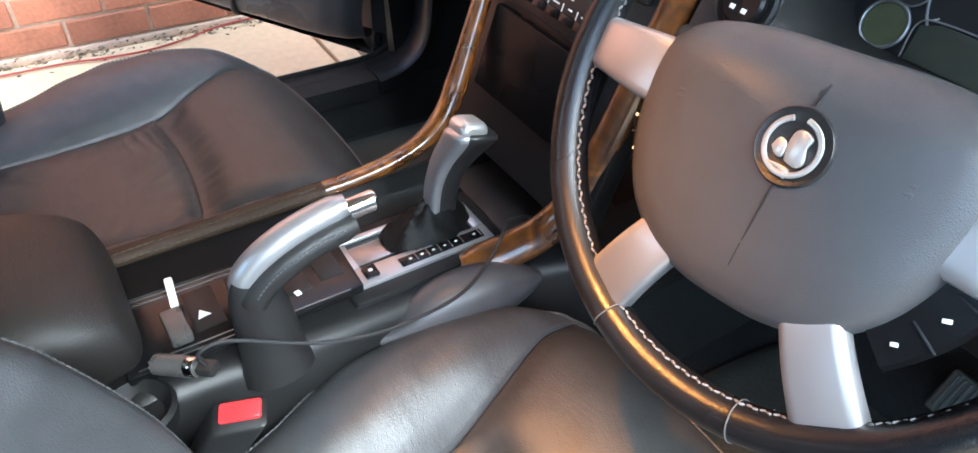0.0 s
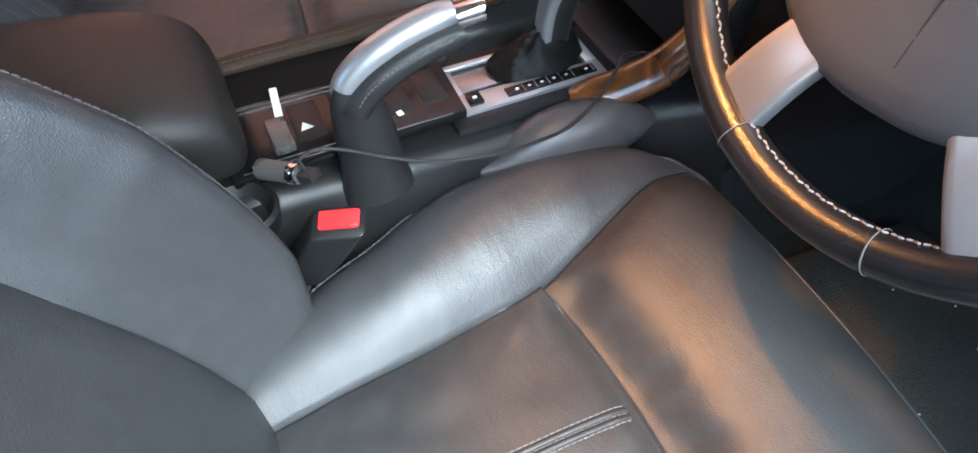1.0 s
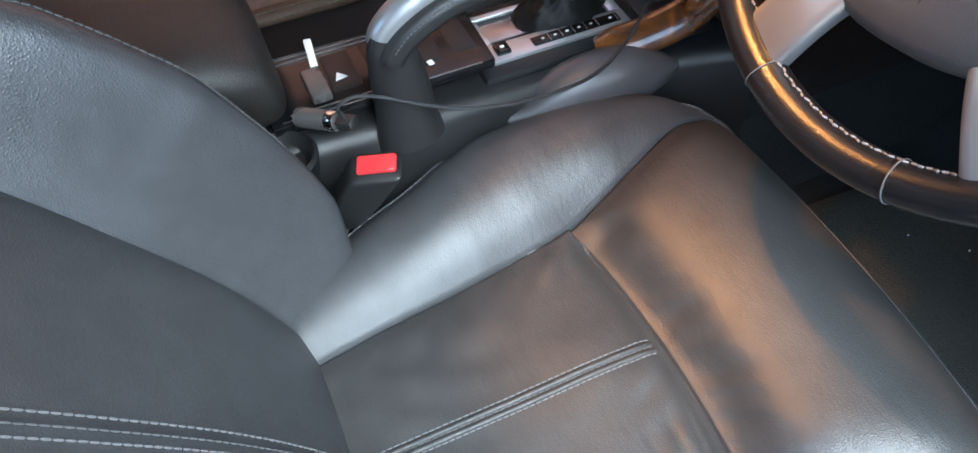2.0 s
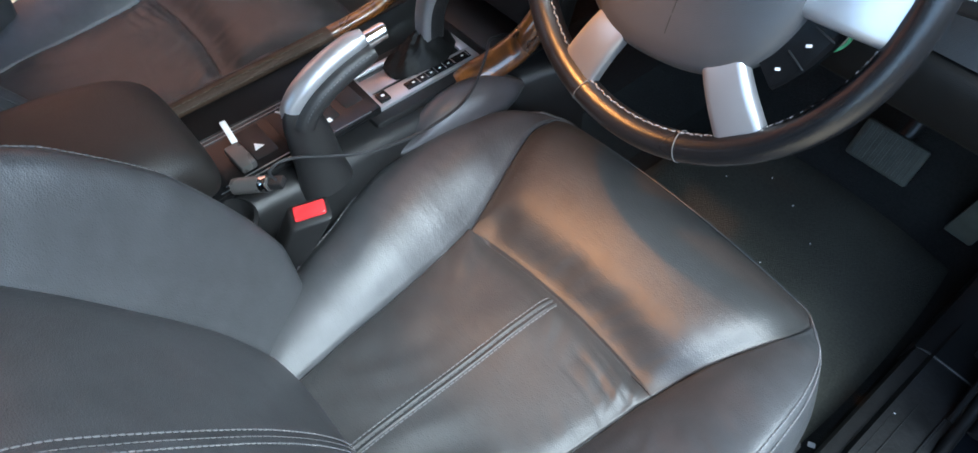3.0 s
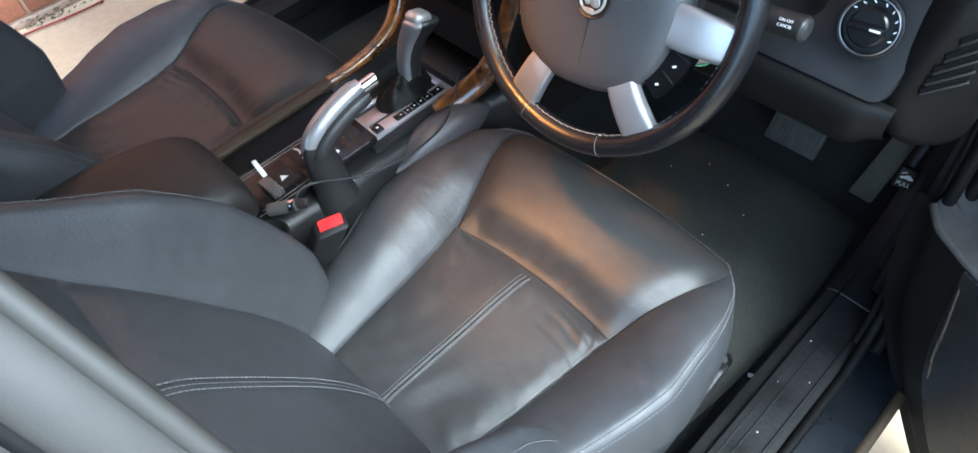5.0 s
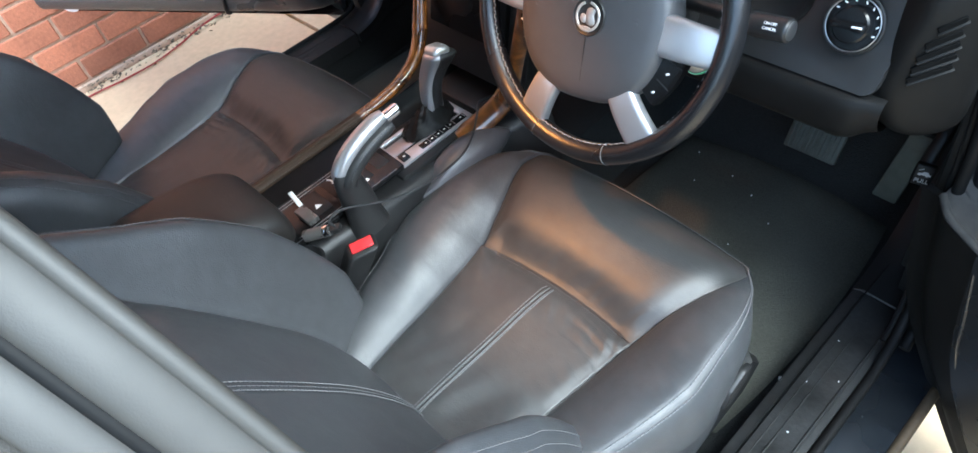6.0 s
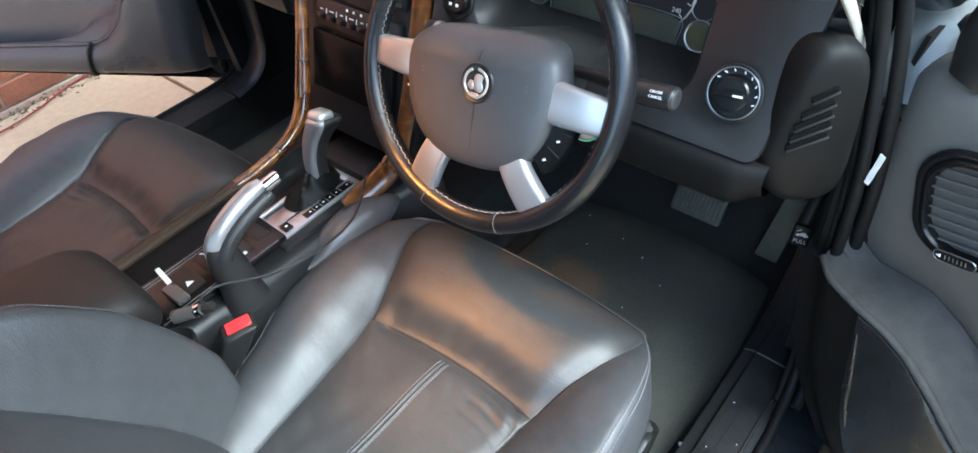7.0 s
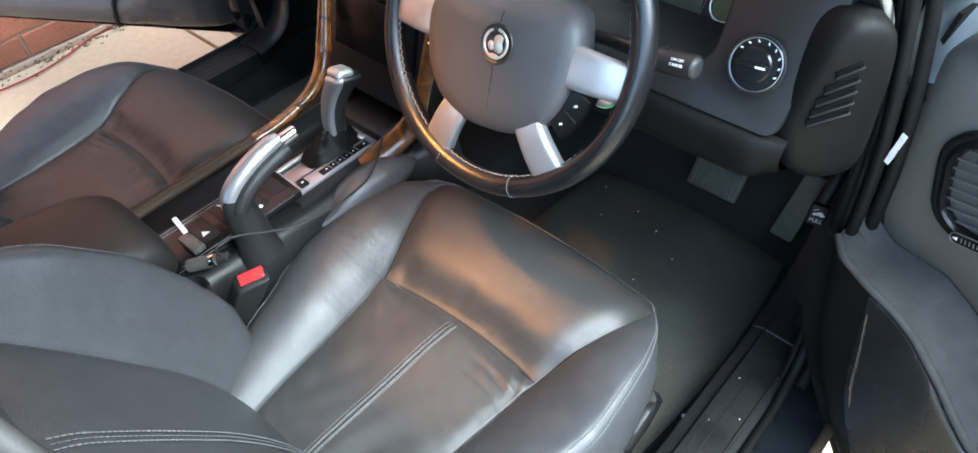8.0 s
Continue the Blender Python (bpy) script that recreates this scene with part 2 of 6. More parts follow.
def spline(pts, n):
    """n points on a Catmull-Rom curve through pts, evenly in parameter."""
    p = np.array(pts, float)
    p = np.vstack([2 * p[0] - p[1], p, 2 * p[-1] - p[-2]])
    out = []
    for s in np.linspace(0, len(p) - 3 - 1e-9, n):
        i = int(s)
        t = s - i
        a, b, c, d = p[i : i + 4]
        out.append(0.5 * (2 * b + (c - a) * t + (2 * a - 5 * b + 4 * c - d) * t * t + (3 * b - a - 3 * c + d) * t**3))
    return np.array(out)


def frames(path, up=(0, 0, 1)):
    t = np.gradient(path, axis=0)
    t /= np.linalg.norm(t, axis=1)[:, None] + 1e-12
    up = np.array(up, float)
    s = np.cross(t, up)
    bad = np.linalg.norm(s, axis=1) < 1e-3
    s[bad] = np.cross(t[bad], (0.3, 1, 0.1))
    s /= np.linalg.norm(s, axis=1)[:, None]
    return t, s, np.cross(s, t)


def tube(path, r, n=10, flat=1.0, up=(0, 0, 1), closed=False, caps=True):
    """A tube round a path; r one number or one for each point; flat: height to width."""
    path = np.array(path, float)
    r = np.ones(len(path)) * r
    t, s, u = frames(path, up)
    a = np.linspace(0, 2 * np.pi, n, endpoint=False)
    P = path[:, None] + r[:, None, None] * (np.cos(a)[None, :, None] * s[:, None] + flat * np.sin(a)[None, :, None] * u[:, None])
    v, f = grid(P, close_u=closed, close_v=True)
    f = list(f)
    if caps and not closed:
        f.append(tuple(range(n))[::-1])
        f.append(tuple(range((len(path) - 1) * n, len(path) * n)))
    return v, f


def loft(rings, caps=True):
    P = np.array(rings, float)
    v, f = grid(P, close_v=True)
    f = list(f)
    n = P.shape[1]
    if caps:
        f.append(tuple(range(n))[::-1])
        f.append(tuple(range((len(P) - 1) * n, len(P) * n)))
    return v, f


def rbox(size, bevel=0.003, seg=2):
    bm = bmesh.new()
    bmesh.ops.create_cube(bm, size=1)
    bmesh.ops.scale(bm, vec=size, verts=bm.verts)
    if bevel:
        bmesh.ops.bevel(bm, geom=bm.edges[:], offset=bevel, segments=seg, affect="EDGES", profile=0.5)
    return bm


def box(name, at, size, mat, bevel=0.003, rot=(0, 0, 0), seg=2, m=None):
    mm = pose(*at, *rot)
    return bm_mesh(name, rbox(size, bevel, seg), mat, mm if m is None else m @ mm)


def prism(poly, depth, bevel=0.002, seg=2):
    """A flat polygon in x, y pushed along z from 0 to depth, its edges rounded."""
    bm = bmesh.new()
    f = bm.faces.new([bm.verts.new((x, y, 0)) for x, y in poly])
    g = bmesh.ops.extrude_face_region(bm, geom=[f])
    bmesh.ops.translate(bm, vec=(0, 0, depth), verts=[v for v in g["geom"] if isinstance(v, bmesh.types.BMVert)])
    if bevel:
        bmesh.ops.bevel(bm, geom=bm.edges[:], offset=bevel, segments=seg, affect="EDGES", profile=0.5, clamp_overlap=True)
    return bm


def lathe(profile, n=32):
    """Radius and height pairs turned round z."""
    a = np.linspace(0, 2 * np.pi, n, endpoint=False)
    P = np.array([[(r * c, r * s, z) for c, s in zip(np.cos(a), np.sin(a))] for r, z in profile])
    v, f = grid(P, close_v=True)
    f = list(f)
    f.append(tuple(range(n))[::-1])
    f.append(tuple(range((len(P) - 1) * n, len(P) * n)))
    return v, f


def rrect(w, h, r, n=6):
    """A rounded rectangle, centred, as points in order."""
    out = []
    for k, (sx, sy) in enumerate(((1, 1), (-1, 1), (-1, -1), (1, -1))):
        for a in np.linspace(0, 90, n):
            t = radians(a + 90 * k)
            out.append((sx * (w / 2 - r) + r * math.cos(t), sy * (h / 2 - r) + r * math.sin(t)))
    return out


def basis(at, x, y):
    """A pose at a place with its local x and y along the given ways."""
    x = Vector(x).normalized()
    z = x.cross(Vector(y)).normalized()
    y = z.cross(x)
    m = Matrix((x, y, z)).transposed().to_4x4()
    m.translation = at
    return m


def letters(text, size, mat, m, depth=0.0004):
    """Lettering in the built-in font as a mesh, centred at the pose m."""
    cu = bpy.data.curves.new("lettering", "FONT")
    cu.body, cu.size, cu.extrude, cu.align_x, cu.align_y = text, size, depth, "CENTER", "CENTER"
    ob = new("lettering", cu)
    me = bpy.data.meshes.new_from_object(ob.evaluated_get(bpy.context.evaluated_depsgraph_get()))
    bpy.data.objects.remove(ob)
    me.transform(m)
    me.materials.clear()
    me.materials.append(mat)
    return me


def stitches(path, mat_r=0.0009, length=0.0052, gap=0.0009):
    """One row of thread: short rounded dashes along a path."""
    path = np.array(path, float)
    d = np.r_[0, np.cumsum(np.linalg.norm(np.diff(path, axis=0), axis=1))]
    vs, fs, k = [], [], 0
    s = 0.0
    while s + length < d[-1]:
        q = np.array([[np.interp(s + length * w, d, path[:, c]) for c in range(3)] for w in (0, 0.25, 0.75, 1)])
        v, f = tube(q, [mat_r * 0.5, mat_r, mat_r, mat_r * 0.5], 5)
        vs.append(v)
        fs += [tuple(i + k for i in g) for g in f]
        k += len(v)
        s += length + gap
    return np.vstack(vs), fs


def bump(d, w):
    return np.exp(-((d / w) ** 2))


def smooth(x, a, b):
    t = np.clip((x - a) / (b - a), 0, 1)
    return t * t * (3 - 2 * t)

# ---- ground and brick wall outside ----
def ground_sheet():
    bm = bmesh.new()
    f = bm.faces.new([bm.verts.new(p) for p in ((-400, -400, 0), (400, -400, 0), (400, 400, 0), (-400, 400, 0))])
    return bm_mesh("ground", bm, CONCRETE, smooth=False)


single("ground", ground_sheet(), "pale cream concrete driveway beside a brick wall", "ground", kind="structure")

slabs = thing("pavement", (-1.35, 0.9, 0), "cream concrete slabs with a dark sawn joint", "pavement", kind="structure")
for y0, y1 in ((-3.0, 0.848), (0.862, 5.0)):
    part("slab", box("slab", (-1.290, (y0 + y1) / 2, 0.011), (0.95, y1 - y0, 0.022), CONCRETE, 0.004), slabs)
part("slab", box("slab", (-0.2, 1.0, 0.009), (1.2, 8.0, 0.018), CONCRETE, 0.004), slabs)
part("slab", box("slab", (1.95, 1.0, 0.010), (3.05, 8.0, 0.020), CONCRETE, 0.004), slabs)


def litter():
    """Dry leaves and grit in the gap between the slab and the wall."""
    rng = random.Random(5)
    vs, fs = [], []
    for _ in range(1500):
        x, y = rng.uniform(-1.842, -1.752), rng.uniform(-1.5, 3.5)
        if rng.random() < 0.16:
            x = rng.uniform(-1.77, -1.70)
        s, a, z = rng.uniform(0.003, 0.013), rng.uniform(0, 6.28), rng.uniform(0.004, 0.026)
        k = len(vs)
        for da, q in ((0, 1), (1.7, 0.5), (3.1, 1), (4.6, 0.55)):
            vs.append((x + s * q * math.cos(a + da), y + s * q * math.sin(a + da), z + rng.uniform(0, 0.006)))
        fs.append((k, k + 1, k + 2, k + 3))
    return to_mesh("litter", vs, fs, DEBRIS, smooth=False)


single("leaf_litter", litter(), "dry brown leaves and grit along the wall foot", "debris", kind="stuff")

hose_path = spline([(-1.60, -1.6, 0.031), (-1.715, -0.5, 0.031), (-1.742, 0.05, 0.031), (-1.722, 0.24, 0.031), (-1.715, 0.36, 0.031), (-1.738, 0.48, 0.031), (-1.785, 0.60, 0.028), (-1.815, 0.75, 0.022), (-1.822, 1.1, 0.02), (-1.82, 2.2, 0.02)], 90)
single("garden_hose", to_mesh("garden_hose", *tube(hose_path, 0.0033, 10), HOSE), "thin red hose lying along the foot of the brick wall", "hose")

# ---- car shell ----
car = thing("car_body", (0, 0.3, 0), "dark blue sedan body with cream pillar trim and black door seals", "car body", kind="structure")


def sheet(name, pts, nx, ny, mat, thick=0.0):
    """A curved panel: rows of control points made smooth both ways."""
    rows = np.array([spline(r, nx) for r in pts])
    P = np.array([spline(rows[:, i], ny) for i in range(nx)])
    v, f = grid(P)
    me = to_mesh(name, v, f, mat)
    if thick:
        bm = bmesh.new()
        bm.from_mesh(me)
        bmesh.ops.solidify(bm, geom=bm.faces[:], thickness=thick)
        bm.to_mesh(me)
        bm.free()
        me.polygons.foreach_set("use_smooth", [True] * len(me.polygons))
        me.set_sharp_from_angle(angle=radians(50))
    return me


# carpet: two foot wells, tunnel, toe boards and rear floor in one sheet
xs = np.linspace(-0.69, 0.69, 93)
ys = np.r_[np.linspace(-1.3, 0.9, 45), np.linspace(0.94, 1.45, 18)]


def floor_z(x, y):
    z = 0.255 + 0.0 * x
    z = z + 0.14 * (1 - smooth(np.abs(x), 0.085, 0.135)) * (1 - smooth(y, 0.9, 1.3) * 0)
    z = z + 0.72 * np.clip(y - 1.00, 0, 1) + 0.05 * smooth(y, 0.93, 1.03)
    z = z + 0.10 * smooth(np.abs(x), 0.655, 0.69)
    return z


X, Y = np.meshgrid(xs, ys, indexing="ij")
single("floor", to_mesh("floor", *grid(np.dstack([X, Y, floor_z(X, Y)])), CARPET), "charcoal carpet of the car's foot wells", "floor", kind="structure")


def mat_mesh(cx, sy):
    """A floor mat with a rounded outline and a turned edge."""
    x0, x1, y0, y1 = cx - 0.225, cx + 0.25, 0.34 + sy, 0.945
    n = 26
    P = np.zeros((n, n, 3))
    for i, u in enumerate(np.linspace(-1, 1, n)):
        for j, v in enumerate(np.linspace(-1, 1, n)):
            a, b = u * math.sqrt(1 - 0.16 * v * v), v * math.sqrt(1 - 0.16 * u * u)
            x, y = (x0 + x1) / 2 + a * (x1 - x0) / 2, (y0 + y1) / 2 + b * (y1 - y0) / 2
            e = max(abs(u), abs(v))
            P[i, j] = x, y, 0.2705 + 0.0018 * math.sin(9 * x + 7 * y) - (0.008 if e > 0.99 else 0)
    return to_mesh("floor_mat", *grid(P), MAT)


single("floor_mat", mat_mesh(0.40, 0), "worn charcoal carpet floor mat with light crumbs", "floor mat", group="floor mats")
single("floor_mat", mat_mesh(-0.42, -0.1), "dark carpet floor mat in the passenger foot well", "floor mat", group="floor mats")

# sills with ribbed scuff plates
for side, nm in ((1, "driver"), (-1, "passenger")):
    prof = [(0.675, 0.25), (0.682, 0.325), (0.70, 0.332), (0.755, 0.330), (0.765, 0.318), (0.815, 0.312), (0.838, 0.300), (0.850, 0.26), (0.845, 0.17), (0.70, 0.15)]
    rings = [[(side * x, y, z) for x, z in prof] for y in np.linspace(-0.75, 0.98, 12)]
    part("sill_panel", to_mesh("sill_panel", *loft(rings), PAINT, sharp=30), car, "glossy dark sill panel")
    lift = 0.0 if side > 0 else 0.038
    plate = part("scuff_plate", to_mesh("scuff_plate", *loft([[(side * x, y, z + lift) for x, z in ((0.664, 0.30), (0.668, 0.338), (0.680, 0.3415), (0.748, 0.3395), (0.757, 0.333), (0.757, 0.30))] for y in np.linspace(-0.72, 0.692 if side > 0 else 0.648, 8)]), SCUFF, sharp=30), car, "black ribbed plastic scuff plate")
    for k in (0, 1, 2, 4):
        x = (0.684, 0.6985, 0.713, 0.729, 0.744)[k]
        y1 = (0.615, 0.59, 0.60, 0.625, 0.66)[k]
        part("rib", to_mesh("rib", *tube(spline([(side * x, -0.66, 0.3405 + lift), (side * x, 0.1, 0.342 + lift), (side * x, y1 - 0.01, 0.3405 + lift), (side * x, y1, 0.338 + lift)], 14), (0.0011, 0.0008, 0.0010, 0.0008, 0.0013)[k], 8), SCUFF), plate)
    part("sill_edge_seal", to_mesh("sill_edge_seal", *tube([(side * 0.843, y, 0.297) for y in np.linspace(-0.72, 0.66, 8)], 0.0085, 10), GRIME), car, "grimy brown sill edge seal")
    kick = [[(side * x, y, z) for x, z in ((0.660, 0.29), (0.665, 0.335 + q), (0.682, 0.345 + q), (0.742, 0.342 + q), (0.752, 0.335 + q), (0.752, 0.29))] for y, q in ((0.6955, 0), (0.74, 0.002), (0.80, 0.02), (0.86, 0.07), (0.90, 0.14), (0.93, 0.25))]
    if side < 0:
        way = spline([(0.6515, 0.378), (0.69, 0.384), (0.72, 0.396), (0.748, 0.422), (0.764, 0.465), (0.769, 0.53), (0.770, 0.62), (0.765, 0.78), (0.745, 0.90)], 40)
        kick = []
        for (y, z), (ty, tz) in zip(way, np.gradient(way, axis=0)):
            q = math.hypot(ty, tz)
            ny, nz = -tz / q, ty / q
            kick.append([(x, y + d * ny, z + d * nz) for x, d in ((-0.660, -0.03), (-0.662, -0.006), (-0.670, 0.0), (-0.690, 0.0025), (-0.725, 0.0025), (-0.748, 0.0), (-0.757, -0.006), (-0.758, -0.03))])
    part("kick_trim", to_mesh("kick_trim", *loft(kick), PLASTIC_D, sharp=35), car, "black plastic kick trim")
    if side > 0:
        # grey bead stands for light caught along the kick trim's edge
        part("lit_trim_lip", to_mesh("lit_trim_lip", *tube(spline([(0.668, 0.6935, 0.3375), (0.684, 0.6935, 0.3435), (0.742, 0.6935, 0.3415), (0.750, 0.6935, 0.336)], 12), 0.0011, 8), VSLAT), car, "joint lip, caught light put into its grey")
    # painted door jamb, hinge post, roof rail
    post = [[(side * x, y, z) for x, y in ((0.742, 0.715), (0.770, 0.69), (0.80, 0.715), (0.835, 0.76), (0.84, 0.90), (0.742, 0.95))] for z in ((0.30, 0.45, 0.60, 0.75, 0.845) if side > 0 else (0.43, 0.50, 0.75, 0.95, 1.00))]
    part("hinge_post", to_mesh("hinge_post", *loft(post), DARKTRIM if side > 0 else PAINT, sharp=30), car, "dark hinge post")
    rail = spline([(side * 0.735, 0.78, 0.97), (side * 0.69, 0.66, 1.08), (side * 0.635, 0.48, 1.25), (side * 0.60, 0.33, 1.36), (side * 0.578, 0.10, 1.41), (side * 0.575, -0.6, 1.42)], 40)
    part("roof_rail", to_mesh("roof_rail", *tube(rail, 0.042, 14, flat=0.75), PAINT), car, "dark blue roof rail")
    trim = spline([(side * 0.694, 0.76, 0.86), (side * 0.694, 0.70, 0.92), (side * 0.692, 0.655, 0.966), (side * 0.688, 0.615, 1.008), (side * 0.672, 0.55, 1.080), (side * 0.622, 0.42, 1.23), (side * 0.565, 0.27, 1.345), (side * 0.54, -0.6, 1.39)], 40)
    part("pillar_trim", to_mesh("pillar_trim", *tube(trim, 0.0140, 14, flat=0.35, up=(side, 0.2, 0.4)), CREAM), car, "cream plastic windscreen pillar trim")
    up = 0.0 if side > 0 else 0.030
    seal = spline([(side * 0.60, -0.6, 1.37), (side * 0.60, 0.18, 1.345), (side * 0.64, 0.42, 1.24), (side * 0.693, 0.64, 1.06), (side * 0.708, 0.675, 0.99), (side * 0.735, 0.668, 0.86), (side * 0.748, 0.668, 0.74), (side * 0.750, 0.675, 0.60), (side * 0.748, 0.70, 0.47), (side * 0.758, 0.67, 0.385 + up), (side * 0.764, 0.60, 0.338 + up), (side * 0.766, 0.45, 0.331 + up), (side * 0.766, -0.25, 0.331 + up), (side * 0.764, -0.62, 0.336 + up)], 150)
    if side < 0:
        seal = spline([(-0.60, -0.6, 1.37), (-0.60, 0.18, 1.345), (-0.64, 0.42, 1.24), (-0.693, 0.64, 1.06), (-0.72, 0.70, 0.95), (-0.755, 0.745, 0.80), (-0.766, 0.765, 0.64), (-0.766, 0.768, 0.53), (-0.766, 0.758, 0.455), (-0.766, 0.735, 0.405), (-0.766, 0.70, 0.381), (-0.766, 0.64, 0.372), (-0.766, 0.30, 0.372), (-0.766, -0.25, 0.372), (-0.764, -0.62, 0.374)], 150)
    part("door_seal", to_mesh("door_seal", *tube(seal, 0.0078, 10), RUBBER), car, "black rubber door seal")
    if side > 0:
        part("door_seal", to_mesh("door_seal", *tube(seal[18:114] + np.array((0.016, 0.016, 0.0)), 0.0085, 10), RUBBER), car, "outer rubber door seal")
    part("door_seal", to_mesh("door_seal", *tube(seal[:114] + np.array((side * -0.014, 0.010, 0.002)), 0.0045, 8), RUBBER), car, "thin inner door seal")
    if side < 0:
        part("jamb_panel", bm_mesh("jamb_panel", rbox((0.27, 0.016, 0.56), 0.006, 2), JAMB, pose(-0.895, 0.742, 0.56)), car, "pale painted jamb panel")
        part("jamb_bolt", to_mesh("jamb_bolt", *lathe([(0.0, 0.006), (0.006, 0.006), (0.009, 0.003), (0.010, 0.0)], 14), RUBBER, m=basis((-0.815, 0.734, 0.43), (1, 0, 0), (0, 0, 1))), car, "dark jamb bolt")
    if side > 0:
        # pale colour stands for sky mirrored in the dark body paint
        jamb = [[(0.716, 0.705, 0.850), (0.765, 0.700, 0.865), (0.83, 0.715, 0.865)], [(0.714, 0.735, 0.900), (0.765, 0.738, 0.915), (0.84, 0.750, 0.908)], [(0.712, 0.790, 0.950), (0.765, 0.800, 0.965), (0.85, 0.810, 0.950)], [(0.712, 0.90, 0.985), (0.765, 0.92, 0.995), (0.85, 0.93, 0.975)]]
        part("jamb_panel", sheet("jamb_panel", jamb, 16, 16, JAMB, 0.003), car, "painted jamb panel, sky reflection put into its pale blue-grey")
    if side < 0:
        part("sill_lip", box("sill_lip", (side * 0.764, 0.02, 0.352), (0.012, 1.25, 0.036), RUBBER, 0.003), car, "black seal carrier")
    side_trim = [[(side * 0.722, y, z) for y, z in ((0.675, 0.855), (0.72, 0.36), (0.95, 0.36), (1.0, 0.855))], [(side * 0.742, y, z) for y, z in ((0.685, 0.865), (0.715, 0.36), (0.96, 0.36), (1.0, 0.865))]]
    part("kick_panel", box("kick_panel", (side * 0.712, 1.06, 0.46), (0.02, 0.58, 0.52), CARPET, 0.006), car, "dark carpeted kick panel")
    part("cowl_side_trim", to_mesh("cowl_side_trim", *loft(side_trim), PLASTIC_D, sharp=30), car, "black cowl side trim")

# centre pillar: door seal, two cream mouldings with a groove between, painted outer face
for side in (1, -1):
    line = spline([(0.835, -0.065, 0.60), (0.783, -0.081, 0.72), (0.708, -0.104, 0.84), (0.632, -0.128, 0.96), (0.555, -0.152, 1.08), (0.485, -0.176, 1.19), (0.455, -0.20, 1.28), (0.47, -0.24, 1.38)], 48)
    for nm, mat, u, v, r, fl, lb in (("pillar_seal", PILLAR, 0.000, 0.006, 0.007, 1.0, "grey rubber pillar seal"), ("pillar_moulding", PILLAR, 0.022, 0.006, 0.019, 0.45, "cream pillar moulding"), ("pillar_groove", RUBBER, 0.044, 0.004, 0.006, 0.8, "dark groove seal"),
                                     ("pillar_moulding", PILLAR, 0.064, 0.004, 0.018, 0.45, "cream pillar moulding"), ("pillar_lip", GREYC, 0.088, 0.010, 0.011, 0.6, "grey pillar lip"), ("pillar_skin", PAINT, 0.155, 0.012, 0.060, 0.35, "dark painted pillar face")):
        pth = line + np.array((v, -u, 0))
        pth[:, 0] *= side
        part(nm, to_mesh(nm, *tube(pth, r, 14, flat=fl, up=(side, 0.1, 0.5)), mat), car, lb)

roof = sheet("roof", [[(-0.60, y, 1.405 - d), (-0.3, y, 1.435 - d), (0, y, 1.445 - d), (0.3, y, 1.435 - d), (0.60, y, 1.405 - d)] for y, d in ((0.36, 0.035), (0.05, 0.0), (-0.5, 0.0), (-1.2, 0.05))], 24, 24, PAINT)
part("roof_skin", roof, car, "dark blue roof")
lining = sheet("roof_lining", [[(-0.57, y, 1.365 - d), (-0.3, y, 1.395 - d), (0, y, 1.405 - d), (0.3, y, 1.395 - d), (0.57, y, 1.365 - d)] for y, d in ((0.36, 0.035), (0.05, 0.0), (-0.5, 0.0), (-1.2, 0.05))], 24, 24, CREAM)
for side in (1, -1):
    part("sun_visor", box("sun_visor", (side * 0.33, 0.30, 1.345), (0.42, 0.17, 0.018), CREAM, 0.008, (-14, 0, 0)), car, "cream folded sun visor")
part("roof_lining", lining, car, "cream cloth roof lining")
wsx = [[(-s * 0.96, y, z - 0.03), (-s * 0.5, y + 0.04, z), (0, y + 0.06, z + 0.005), (s * 0.5, y + 0.04, z), (s * 0.96, y, z - 0.03)] for s, y, z in ((0.60, 0.36, 1.385), (0.645, 0.62, 1.20), (0.70, 0.98, 0.985))]
ws = part("windscreen", sheet("windscreen", wsx, 20, 14, GLASS, 0.004), car, "clear windscreen glass")
ws.visible_shadow = False
fire = [[(-0.70, y, z), (0, y, z), (0.70, y, z)] for y, z in ((1.42, 0.50), (1.30, 0.75), (1.06, 0.955))]
part("firewall", sheet("firewall", fire, 6, 8, PLASTIC_D), car, "dark felt firewall under the dashboard")
part("bonnet", sheet("bonnet", [[(-0.72, y, z - 0.05), (0, y, z + 0.02), (0.72, y, z - 0.05)] for y, z in ((1.02, 0.985), (1.5, 0.95), (2.1, 0.84), (2.3, 0.70))], 20, 16, PAINT), car, "dark blue bonnet")
part("rear_bulkhead", box("rear_bulkhead", (0, -1.25, 0.62), (1.36, 0.10, 0.72), PLASTIC, 0.02), car, "black rear seat back")
part("parcel_shelf", box("parcel_shelf", (0, -1.50, 0.965), (1.30, 0.42, 0.03), PLASTIC_D, 0.008), car, "black rear parcel shelf")
rear = part("rear_windscreen", sheet("rear_windscreen", [[(-0.56, y, z - 0.02), (0, y - 0.04, z), (0.56, y, z - 0.02)] for y, z in ((-1.20, 1.355), (-1.45, 1.19), (-1.72, 0.99))], 14, 12, GLASS, 0.004), car, "clear rear windscreen")
rear.visible_shadow = False

